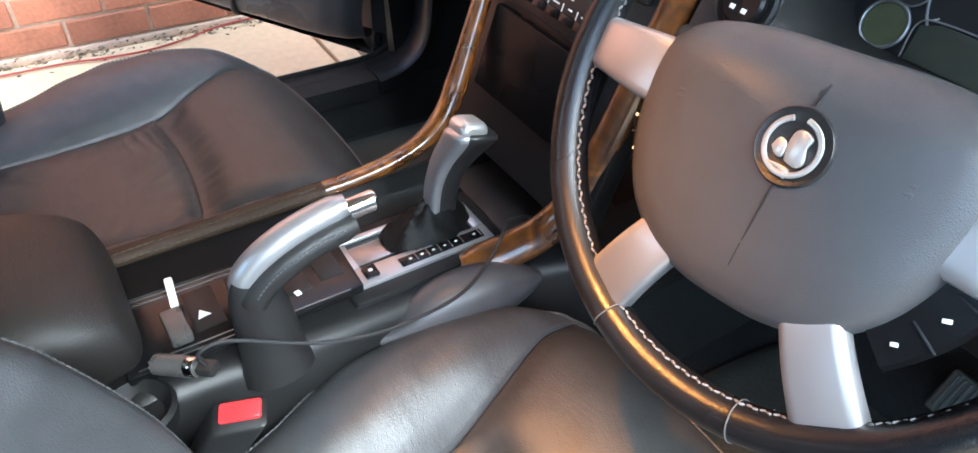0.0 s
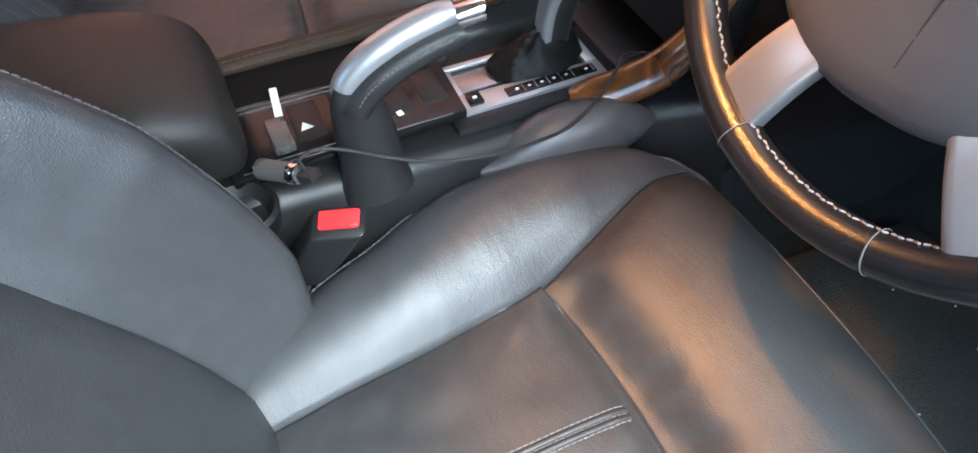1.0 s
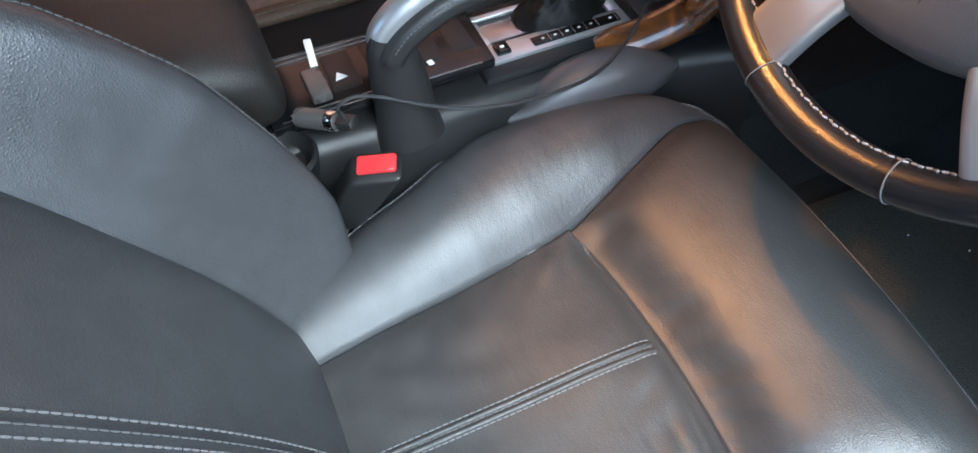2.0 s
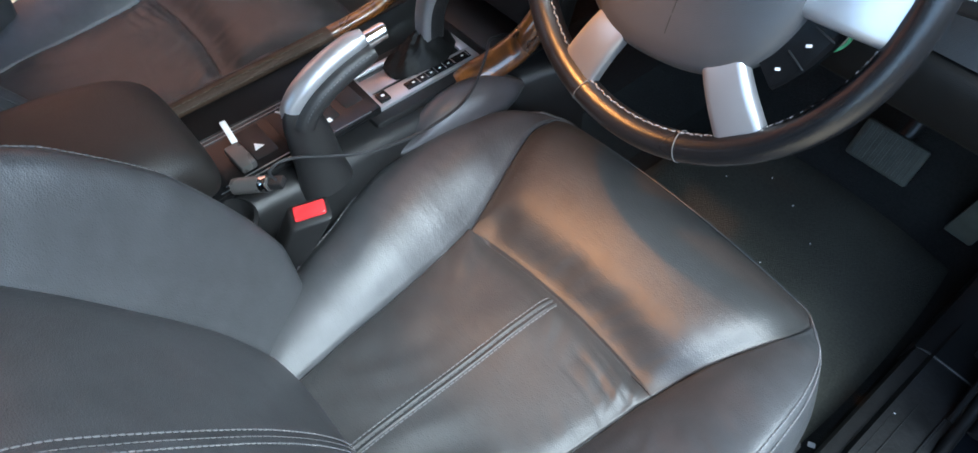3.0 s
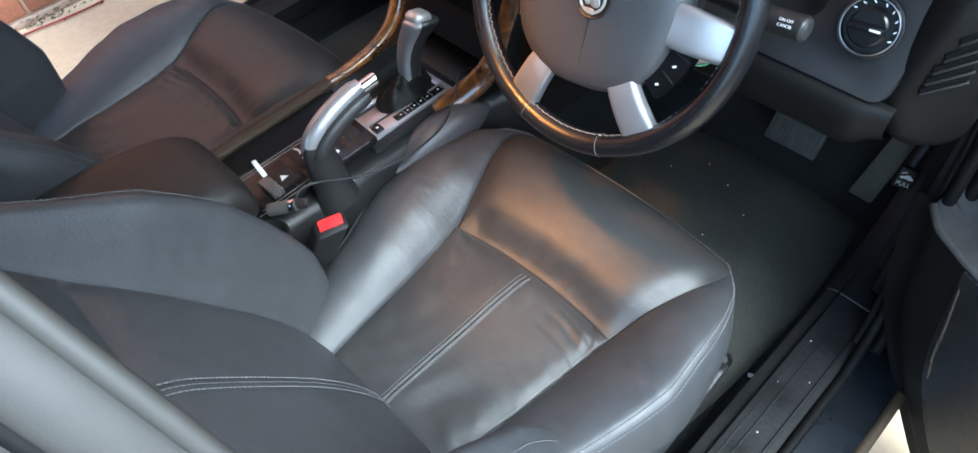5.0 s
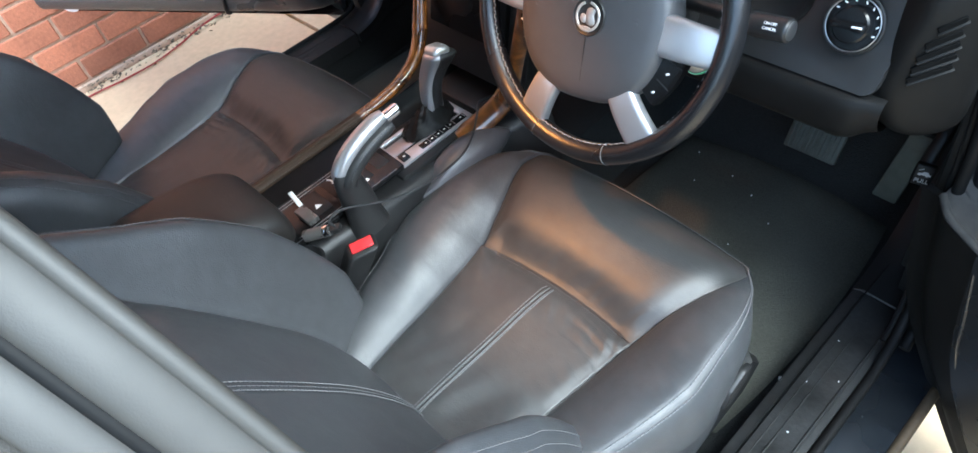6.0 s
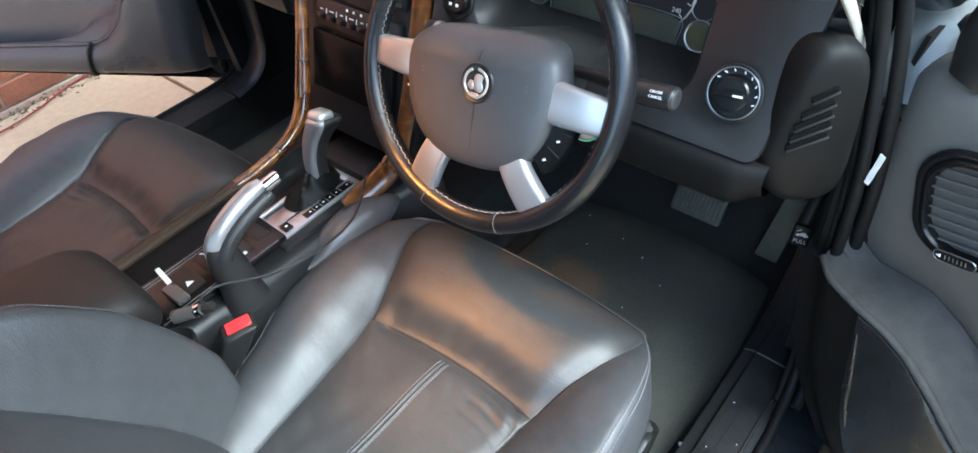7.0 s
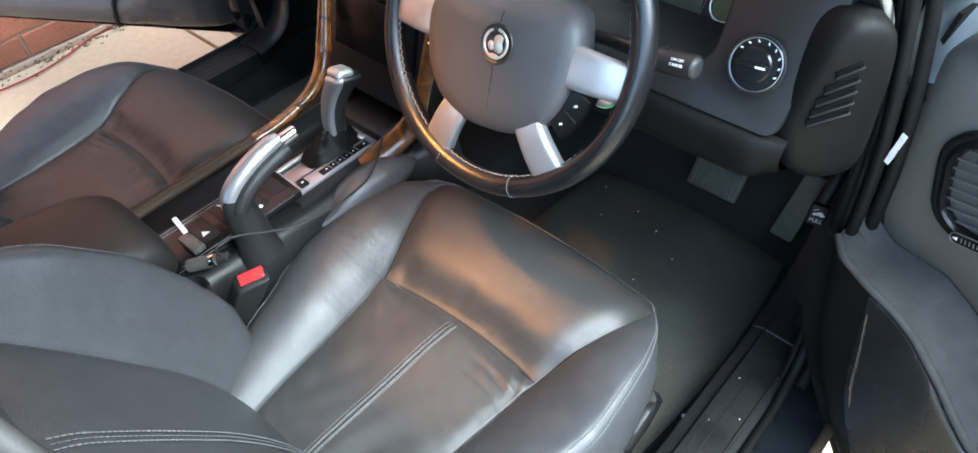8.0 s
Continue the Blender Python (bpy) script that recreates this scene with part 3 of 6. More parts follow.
# closed rear doors with dark tinted glass
for side in (1, -1):
    rows = [[(side * x, y, z) for x, z in ((0.845, 0.32), (0.85, 0.50), (0.82, 0.66), (0.755, 0.80), (0.70, 0.89))] for y in (-0.335, -0.65, -0.95, -1.28)]
    part("rear_door", sheet("rear_door", rows, 14, 10, PAINT, 0.04), car, "closed dark blue rear door")
    rows = [[(side * x, y, z) for x, z in ((0.695, 0.895), (0.64, 1.02), (0.59, 1.16), (0.57, 1.29), (0.575, 1.385))] for y in (-0.335, -0.65, -0.95, -1.28)]
    part("rear_window", sheet("rear_window", rows, 14, 10, TINT, 0.004), car, "dark tinted rear side glass")

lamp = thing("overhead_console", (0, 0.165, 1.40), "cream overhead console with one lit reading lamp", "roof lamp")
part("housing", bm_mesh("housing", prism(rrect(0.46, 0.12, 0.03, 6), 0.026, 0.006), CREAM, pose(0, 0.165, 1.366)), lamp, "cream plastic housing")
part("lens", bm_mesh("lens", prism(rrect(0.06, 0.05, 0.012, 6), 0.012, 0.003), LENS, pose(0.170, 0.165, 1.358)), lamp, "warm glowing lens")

# ---- front seats ----
def seat(cx, dy, side, label):
    s_ob = thing("driver_seat" if side > 0 else "passenger_seat", (cx, 0.2 + dy, 0.262), label, "car seat", group="front seats")
    T = Matrix.Translation((cx, dy, 0))
    # cushion
    def ease(kx, ky, x):
        """A run of numbers with its corners rounded."""
        gx = np.linspace(kx[0], kx[-1], 200)
        w = np.hanning(29)
        return np.interp(x, gx, np.convolve(np.pad(np.interp(gx, kx, ky), 14, mode="edge"), w / w.sum(), mode="valid"))

    path = spline([(-0.10, 0.483), (0.05, 0.4965), (0.17, 0.495), (0.29, 0.502), (0.37, 0.527), (0.44, 0.535), (0.50, 0.511), (0.526, 0.489), (0.544, 0.456), (0.548, 0.411), (0.543, 0.351)], 2400)
    SEAM = 0.292
    far = np.r_[0, np.cumsum(np.linalg.norm(np.diff(path, axis=0), axis=1))]
    at_seam = float(np.interp(SEAM, path[:1500, 0], far[:1500]))
    even = np.linspace(0, far[-1], 230)
    stops = np.sort(np.r_[even[np.abs(even - at_seam) > 0.0155], at_seam + np.linspace(-0.015, 0.015, 37)])
    slope = np.gradient(path, far, axis=0)
    pt = np.c_[np.interp(stops, far, slope[:, 0]), np.interp(stops, far, slope[:, 1])]
    pt /= np.linalg.norm(pt, axis=1)[:, None]
    path = np.c_[np.interp(stops, far, path[:, 0]), np.interp(stops, far, path[:, 1])]
    run = np.clip(path[:, 0], -0.1, 0.53)
    run[path[:, 1] < 0.485] = np.where(path[path[:, 1] < 0.485, 0] > 0.4, 0.53, run[path[:, 1] < 0.485])
    wide = ease([-0.1, 0, 0.1, 0.2, 0.3, 0.4, 0.47, 0.53], [0.136, 0.188, 0.245, 0.277, 0.296, 0.275, 0.237, 0.188], run)
    seam_x = ease([-0.1, 0.01, 0.15, 0.29, 0.36, 0.44, 0.49, 0.53], [0.10, 0.113, 0.130, 0.147, 0.168, 0.200, 0.210, 0.207], run)
    swell = ease([-0.1, 0.08, 0.2, 0.3, 0.4, 0.47, 0.53], [0.0, 0.016, 0.028, 0.031, 0.012, -0.002, 0.0], run)
    SIDE, BOL, INS = 8, 36, 111
    n = 2 * (SIDE + BOL) + INS
    P = np.zeros((len(path), n, 3))
    tag = np.zeros((len(path), n), int)
    for i, (y, z0) in enumerate(path):
        front = z0 < 0.485 and y > 0.5
        w, hb = wide[i], swell[i]
        sx = min(seam_x[i], w - 0.004)
        q = (1 - np.cos(np.linspace(0, np.pi, BOL + 1)[1:])) / 2
        half = sx + (w - sx) * q
        X = np.concatenate([np.full(SIDE, -w), -half[::-1], sx * np.sin(np.linspace(-np.pi / 2, np.pi / 2, INS)), half, np.full(SIDE, w)])
        a = np.abs(X)
        t = np.clip((a - sx) / (w - sx), 0, 1)
        inside = a <= sx
        drop = 0.030 * float(smooth(w - sx, 0.010, 0.046))
        crest = np.where(X * side > 0, 0.74, 0.50)
        hb = hb * np.where(X * side > 0, 1.75, 1.50)
        d = np.where(t < crest, hb * np.sin(np.pi / 2 * np.clip(t / crest, 0, 1)), (hb + drop) * np.sqrt(np.clip(1 - ((t - crest) / (1 - crest)) ** 2, 0, 1)) - drop)
        d[inside] = 0
        top_only = 0.0 if front else float(smooth(0.53 - y, 0.0, 0.06))
        # panels pulled down into their seams
        steep = 0.0065 * bump(y - SEAM, 0.030) + 0.0050 * bump(y - SEAM, 0.055) if y > SEAM else 0.0085 * bump(y - SEAM, 0.011) + 0.0030 * bump(y - SEAM, 0.030)
        d -= (0.0022 * bump(y - SEAM, 0.0016) + steep) * np.where(inside, 0.14 + 0.86 * smooth(sx - a, 0.0, 0.035), 0.14 * bump(a - sx, 0.012))
        d -= top_only * (0.0030 * bump(a - sx, 0.0018) + 0.0036 * bump(a - sx, 0.014))
        if y > SEAM:
            d += inside * top_only * 0.007 * ((1 - bump(sx - a, 0.030)) * smooth(y, SEAM, 0.35) - 0.6 * bump(sx - a, 0.020))
        elif y < 0.285:
            d += inside * 0.005 * (1 - (X / sx) ** 2) * smooth(SEAM - y, 0.0, 0.08)
        # broad waves, puckers drawn to the seams, pleats beside the outer seam, fine creases
        wave = np.zeros(n)
        for k, x in enumerate(X):
            if SIDE <= k < n - SIDE:
                o = x * side
                if inside[k] and y < SEAM:
                    g = 0.0026 * noise.noise((x * 11 + 3 * side, y * 5 + 7 * x * side, 1.7)) + 0.0011 * noise.noise((x * 34, y * 15, 4.2))
                    g += 0.0012 * bump(y - 0.262, 0.030) * (0.6 - abs(noise.noise((x * 46 + y * 22, y * 9, 2.2))) * 2.4)
                    g += 0.0028 * bump(sx - a[k] - 0.022, 0.026) * noise.noise((x * 14, y * 48 + x * 24, 6.6))
                    for fy_, deep in ((0.274, 0.0015), (0.258, 0.0019), (0.238, 0.0012)):
                        g -= deep * float(smooth(o, 0.035, 0.085)) * bump(y - fy_ + 0.10 * (o - 0.10) + 0.004 * noise.noise((x * 30, fy_ * 90, 0)), 0.0035)
                    g += 0.0030 * bump(y - 0.085, 0.055) * noise.noise((x * 30 - y * 12, y * 7, 9.4))
                elif inside[k]:
                    g = 0.0012 * noise.noise((x * 12, y * 9, 3.3)) + 0.0018 * bump(y - 0.322, 0.022) * (0.55 - abs(noise.noise((x * 38 - y * 14, y * 8, 7.2))) * 2.6)
                    g *= top_only
                else:
                    g = top_only * (0.0011 * noise.noise((x * 15, y * 26, 8.8)) + 0.0004 * bump(t[k] - 0.5, 0.3) * noise.noise((x * 30, y * 80, 5.4)))
                    g += top_only * (0.0012 if o > 0 else 0.0) * bump(t[k] - 0.35, 0.3) * (0.5 - abs(noise.noise((x * 26 + y * 30, y * 22 - x * 16, 1.1))) * 2)
                wave[k] = g
        d += wave
        # side walls
        yy = y + d * -pt[i, 1]
        z = z0 + d * pt[i, 0] - 0.036 * side * X * (1.0 if y < 0.5 else float(smooth(z0, 0.36, 0.511)))
        low = min(0.365, z0 - 0.01)
        k = np.arange(1, SIDE + 1) / SIDE
        e0, e1 = z[SIDE], z[-SIDE - 1]
        z[:SIDE] = (e0 + (low - e0) * k)[::-1]
        z[-SIDE:] = e1 + (low - e1) * k
        yy[:SIDE], yy[-SIDE:] = yy[SIDE], yy[-SIDE - 1]
        X[:SIDE] += 0.014 * np.sin(k * np.pi / 2)[::-1]
        X[-SIDE:] -= 0.014 * np.sin(k * np.pi / 2)
        yy += 0.012 * (1 - (X / w) ** 2) * smooth(y, 0.46, 0.53) - 0.006 * smooth(y, 0.46, 0.53)
        yy += (0.015 - 0.6 * X**2 + 0.033 * side * X) * bump(y - SEAM, 0.09)
        P[i] = np.c_[X, yy, z]
        c0 = SIDE + BOL
        tag[i] = 2
        tag[i, c0:c0 + INS - 1] = 0 if y < SEAM - 0.0005 else 1
        tag[i, c0 + INS - 1:] = 3
    v, f = grid(P)
    m = n
    names = ("cushion_insert", "cushion_front", "bolster", "bolster")
    for k, nm in enumerate(names):
        mine = [q for q in f if tag[q[0] // m, q[0] % m] == k]
        used = sorted({i for q in mine for i in q})
        new_i = {o: c for c, o in enumerate(used)}
        me = to_mesh(nm, [v[i] for i in used], [[new_i[i] for i in q] for q in mine], LEATHER_P if k < 2 else LEATHER, m=T, sharp=80)
        part(nm, me, s_ob, ("creased black leather cushion insert", "smooth black leather front of the cushion", "shiny black leather side bolster", "shiny black leather side bolster")[k])

    rows_top = [i for i in range(len(path)) if path[i, 1] > 0.485 or path[i, 0] < 0.4]

    def on_top(x, y):
        """The hide's surface under x, y."""
        i = min(rows_top, key=lambda r: abs(float(np.interp(x, P[r, SIDE:-SIDE, 0], P[r, SIDE:-SIDE, 1])) - y))
        return np.array((x, y, float(np.interp(x, P[i, SIDE:-SIDE, 0], P[i, SIDE:-SIDE, 2]))))

    for dx in (-0.0034, 0.0034) if side > 0 else ():
        ln = np.array([on_top(dx - 0.006, y) for y in np.linspace(-0.04, 0.300, 80)])
        part("piping", to_mesh("piping", *tube(ln, 0.0026, 10, flat=0.75), LEATHER_P, m=T), s_ob, "raised twin seam ridge")
    for dx in (-0.0072, 0.0, 0.0072) if side > 0 else ():
        ln = [on_top(dx - 0.006, y) + np.array((0, 0, 0.0008)) for y in np.linspace(-0.04, 0.303, 80)]
        part("stitching", to_mesh("stitching", *stitches(ln, 0.0008 if dx else 0.0006), THREAD if dx else THREAD_D, m=T), s_ob, "pale grey thread")
    last = rows_top[-1]
    for sg in (-1, 1):
        for off in (9, 11) if sg == side else (7,):
            j = SIDE + off if sg < 0 else n - SIDE - 1 - off
            ln = [P[i, j] + np.array((sg * 0.0006, 0, 0.0007)) for i in range(14, last - 1)]
            part("stitching", to_mesh("stitching", *stitches(ln, 0.0010), THREAD, m=T), s_ob, "grey double seam thread")
    # piping over the front edge and along the edge beside the console
    j0, j1 = SIDE + 3, n - SIDE - 3
    edge = [P[last + 3, c] + (0, 0.0008, 0.0004) for c in range(j0, j1)]
    part("piping", to_mesh("piping", *tube(np.array(edge), 0.0016, 8), LEATHER, m=T), s_ob, "thin leather piping")
    j = SIDE + 3 if side > 0 else n - SIDE - 4
    part("piping", to_mesh("piping", *tube(np.array([P[i, j] + (0, 0, 0.0005) for i in range(10, last + 4)]), 0.0014, 8), LEATHER, m=T), s_ob, "thin leather piping")

    # back
    bp = spline([(0.035, 0.40), (0.028, 0.46), (0.016, 0.53), (-0.022, 0.62), (-0.084, 0.72), (-0.158, 0.82), (-0.226, 0.92), (-0.276, 1.01), (-0.297, 1.055), (-0.322, 1.078), (-0.365, 1.08), (-0.40, 1.05), (-0.41, 1.00)], 150)
    zs = np.r_[0, np.cumsum(np.linalg.norm(np.diff(bp, axis=0), axis=1))]
    tg = np.gradient(bp, axis=0)
    tg /= np.linalg.norm(tg, axis=1)[:, None]
    s_seam = float(np.interp(0.824, bp[:90, 1], zs[:90]))
    s_end = zs[-1]
    BOLB, INSB, ROLLB, SIDEB = 24, 61, 12, 8
    TOPB = 2 * BOLB + INSB
    nb = TOPB + 2 * (ROLLB + SIDEB)
    Q = np.zeros((len(bp), nb, 3))
    tagb = np.zeros((len(bp), nb), int)
    for i, (y, z) in enumerate(bp):
        s = zs[i]
        w = float(np.interp(s, [0, 0.08, 0.2, 0.32, 0.42, 0.55, 0.66, 0.74, 0.80, s_end], [0.205, 0.225, 0.258, 0.272, 0.272, 0.258, 0.235, 0.20, 0.18, 0.165]))
        R = 0.05
        nrm = np.array((tg[i, 1], -tg[i, 0]))
        sx = float(np.interp(s, [0, 0.15, 0.30, s_seam, s_seam + 0.2, s_end], [0.145, 0.148, 0.160, 0.182, 0.20, 0.17]))
        sx = min(sx, w - R - 0.006)
        X = np.concatenate([np.full(SIDEB, -w), -(w - R) - R * np.sin(np.linspace(np.pi / 2, 0, ROLLB, endpoint=False)), np.linspace(-(w - R), -sx, BOLB, endpoint=False), np.linspace(-sx, sx, INSB),
                            np.linspace(sx, w - R, BOLB + 1)[1:], (w - R) + R * np.sin(np.linspace(0, np.pi / 2, ROLLB + 1)[1:]), np.full(SIDEB, w)])
        a = np.abs(X)
        hb = float(np.interp(s, [0, 0.06, 0.16, 0.30, 0.40, 0.50, 0.60, 0.70, s_end], [0.02, 0.05, 0.085, 0.092, 0.080, 0.050, 0.022, 0.0, 0.0]))
        t = (a - sx) / max(w - 0.02 - sx, 0.02)
        d = hb * smooth(t, -0.05, 0.8) * np.where(X * side > 0, 1.42, 1.0)
        over = np.clip((a - (w - R)) / R, 0, 1)
        d = d - R * (1 - np.sqrt(np.clip(1 - over**2, 0, 1)))
        inside = a < sx
        d -= np.where(inside, 0.006 * bump(s - s_seam, 0.004) + 0.006 * bump(s - s_seam, 0.022), 0)
        d -= smooth(s_end - s, 0.18, 0.3) * (0.0055 * bump(a - sx, 0.005) + 0.005 * bump(a - sx, 0.026))
        if s < s_seam:
            d += 0.0016 * (bump(a, 0.004) - bump(a - 0.007, 0.003))
        d += inside * np.array([0.0022 * noise.noise((x * 12, s * 8, 9.1 + side)) for x in X])
        k = np.arange(1, SIDEB + 1) / SIDEB
        e0, e1 = d[SIDEB], d[-SIDEB - 1]
        d[:SIDEB] = (e0 + (-0.11 - e0) * k)[::-1]
        d[-SIDEB:] = e1 + (-0.11 - e1) * k
        Q[i] = np.c_[X, y + d * nrm[0], z + d * nrm[1]]
        c0 = SIDEB + ROLLB + BOLB
        tagb[i] = 2
        tagb[i, c0:c0 + INSB - 1] = 0 if s < s_seam else 1
        tagb[i, c0 + INSB - 1:] = 3
    v, f = grid(Q)
    for k, nm in enumerate(("backrest_insert", "backrest_upper", "backrest_bolster", "backrest_bolster")):
        mine = [q for q in f if tagb[q[0] // nb, q[0] % nb] == k]
        used = sorted({i for q in mine for i in q})
        new_i = {o: c for c, o in enumerate(used)}
        me = to_mesh(nm, [v[i] for i in used], [[new_i[i] for i in q] for q in mine], LEATHER, m=T, sharp=80)
        part(nm, me, s_ob, "black leather backrest panel")
    for dx in (-0.0075, 0.0, 0.0075):
        ln = []
        for i in range(4, len(bp)):
            if zs[i] < s_seam - 0.004:
                c = SIDEB + ROLLB + TOPB // 2
                p = Q[i, c].copy()
                p[0] = dx
                ln.append(p + np.array((0, 0.0010, 0.0006)))
        part("stitching", to_mesh("stitching", *stitches(ln, 0.0008 if dx else 0.0006), THREAD if dx else THREAD_D, m=T), s_ob, "pale grey thread")
    for off in (0, 2):
        for sg in (-1, 1):
            ln = [Q[i, SIDEB + ROLLB - 4 - off if sg < 0 else nb - SIDEB - ROLLB + 3 + off] + np.array((sg * 0.0008, 0.0004, 0.0006)) for i in range(6, 96)]
            part("stitching", to_mesh("stitching", *stitches(ln, 0.0008), THREAD_D, m=T), s_ob, "grey double seam thread")
    back = []
    for off in (0.095, 0.13):
        ring = []
        for x, zz in ((-0.20, 0.42), (-0.252, 0.62), (-0.258, 0.78), (-0.215, 0.98), (-0.15, 1.03), (0.15, 1.03), (0.215, 0.98), (0.258, 0.78), (0.252, 0.62), (0.20, 0.42)):
            yy = float(np.interp(zz, bp[:100, 1], bp[:100, 0])) - off
            ring.append((x, yy, zz))
        back.append(ring)
    part("backrest_shell", to_mesh("backrest_shell", *loft(back), PLASTIC_D, m=T), s_ob, "black plastic backrest shell")
    # base, rails, outer side cover with lever
    part("seat_base", box("seat_base", (0, 0.22, 0.375), (0.40, 0.56, 0.085), PLASTIC_D, 0.02, m=T), s_ob, "black seat base")
    for sg in (-1, 1):
        part("rail", box("rail", (sg * 0.19, 0.22, 0.298), (0.045, 0.60, 0.075), STEEL, 0.004, m=T), s_ob, "dull steel seat rail")
    ring = [[(side * x, y, z) for y, z in ((-0.10, 0.335), (0.10, 0.318), (0.30, 0.322), (0.42, 0.345), (0.455, 0.385), (0.43, 0.425), (0.30, 0.432), (0.10, 0.428), (-0.10, 0.42))] for x in (0.235, 0.262, 0.272)]
    ring[2] = [(x, y * 0.97 + 0.006, z * 0.9 + 0.038) for x, y, z in ring[2]]
    cover = part("side_cover", to_mesh("side_cover", *loft(ring), PLASTIC_D, m=T, sharp=35), s_ob, "black plastic seat side cover")
    part("lever", bm_mesh("lever", prism([(0.335, 0.408), (0.36, 0.400), (0.395, 0.424), (0.405, 0.446), (0.385, 0.452), (0.35, 0.437)], 0.012, 0.004), PLASTIC, T @ basis((side * 0.271, 0, 0), (0, 1, 0), (0, 0, 1)) if side > 0 else T @ basis((-0.283, 0, 0), (0, 1, 0), (0, 0, 1))), cover, "grey plastic lever")
    part("recline_knob", to_mesh("recline_knob", *lathe([(0.0, 0.016), (0.018, 0.015), (0.022, 0.008), (0.023, 0)], 20), PLASTIC_D, m=T @ basis((side * 0.271, 0.14, 0.375), (0, 1, 0), (0, 0, side))), cover)
    return s_ob


seat(0.368, 0.0, 1, "black leather driver's seat with creased insert and grey double stitching")
seat(-0.380, -0.102, -1, "black leather passenger seat with side bolsters, cushion empty")

# ---- centre console ----
con = thing("centre_console", (0, 0.2, 0.39), "black centre console with burl wood rails and gear selector", "centre console")


def console_ring(y):
    """Half-round section of the console at y: tunnel sides and a dished top."""
    zt = float(np.interp(y, [-0.35, 0.0, 0.06, 0.30, 0.40, 0.47, 0.56], [0.56, 0.565, 0.585, 0.566, 0.564, 0.56, 0.57]))
    xr = float(np.interp(y, [-0.35, 0.05, 0.20, 0.30, 0.40, 0.48, 0.56], [0.085, 0.088, 0.088, 0.084, 0.082, 0.105, 0.135]))
    xl = float(np.interp(y, [-0.35, 0.05, 0.40, 0.48, 0.56], [-0.105, -0.108, -0.110, -0.120, -0.140]))
    return [(xl - 0.012, y, 0.30), (xl - 0.008, y, 0.45), (xl, y, zt + 0.022), (xl + 0.012, y, zt + 0.030), (xl + 0.022, y, zt + 0.012), (xl + 0.03, y, zt), (0, y, zt), (xr - 0.02, y, zt), (xr - 0.006, y, zt - 0.004),
            (xr, y, zt - 0.016), (xr + 0.010, y, zt - 0.05), (xr + 0.016, y, zt - 0.10), (xr + 0.018, y, 0.40), (xr + 0.018, y, 0.30)]


part("console_body", to_mesh("console_body", *loft([console_ring(y) for y in np.linspace(-0.34, 0.56, 46)]), PLASTIC_D, sharp=60), con, "black moulded console body")

# swelling knee panel on the driver's side of the console, its highlight painted in grey
lobe = []
for t in np.linspace(0, 1, 26):
    y = 0.290 + 0.19 * t
    h = math.sin(math.pi * min(max(t, 0.012), 0.988)) ** 0.55
    lobe.append([(0.082 + 0.022 * t * t + 0.032 * h * math.cos(a), y + 0.02 * math.sin(a) * (1 - t), 0.540 + 0.012 * t + 0.040 * h * math.sin(a)) for a in np.linspace(0, 2 * math.pi, 28, endpoint=False)])
part("knee_panel", to_mesh("knee_panel", *loft(lobe), KNEE_SHEEN, sharp=60), con, "smooth knee panel, highlight put into its grey")

# left rail: padded edge behind, burl wood ahead, sweeping up beside the stack
rail_l = [(-0.088, 0.070, 0.609), (-0.087, 0.12, 0.611), (-0.086, 0.20, 0.612), (-0.086, 0.28, 0.614), (-0.086, 0.35, 0.616), (-0.088, 0.41, 0.626), (-0.093, 0.45, 0.643), (-0.101, 0.478, 0.668), (-0.108, 0.497, 0.703), (-0.117, 0.520, 0.755), (-0.127, 0.548, 0.82), (-0.133, 0.575, 0.90), (-0.135, 0.59, 0.945)]
pl = spline(rail_l, 120)
part("padded_rail", to_mesh("padded_rail", *tube(pl[:34], 0.0125, 14, flat=0.7), RAILPAD), con, "dark leather padded rail")
for dx, dz in ((0.004, 0.0085), (0.0125, 0.004)):
    part("stitching", to_mesh("stitching", *stitches(pl[2:33] + np.array((dx, 0, dz)), 0.0007, 0.006, 0.0012), TAN), con, "tan seam thread")
w = np.interp(np.linspace(0, 1, 87), [0, 0.1, 0.35, 0.5, 0.7, 1], [0.0115, 0.0125, 0.014, 0.015, 0.0115, 0.011])
part("wood_rail", to_mesh("wood_rail", *tube(pl[33:], w, 16, flat=0.75), WOOD), con, "glossy burl wood rail")
pr = spline([(0.050, 0.398, 0.562), (0.064, 0.415, 0.570), (0.078, 0.450, 0.584), (0.092, 0.487, 0.608), (0.104, 0.515, 0.650), (0.113, 0.533, 0.71), (0.121, 0.555, 0.79), (0.129, 0.578, 0.87), (0.133, 0.592, 0.94)], 90)
w = np.interp(np.linspace(0, 1, 90), [0, 0.05, 0.16, 0.35, 0.5, 0.7, 1], [0.003, 0.014, 0.021, 0.021, 0.018, 0.016, 0.016])
part("wood_rail", to_mesh("wood_rail", *tube(pr, w, 16, flat=0.62, up=(0.35, -0.5, 0.8)), WOOD), con, "glossy burl wood rail")

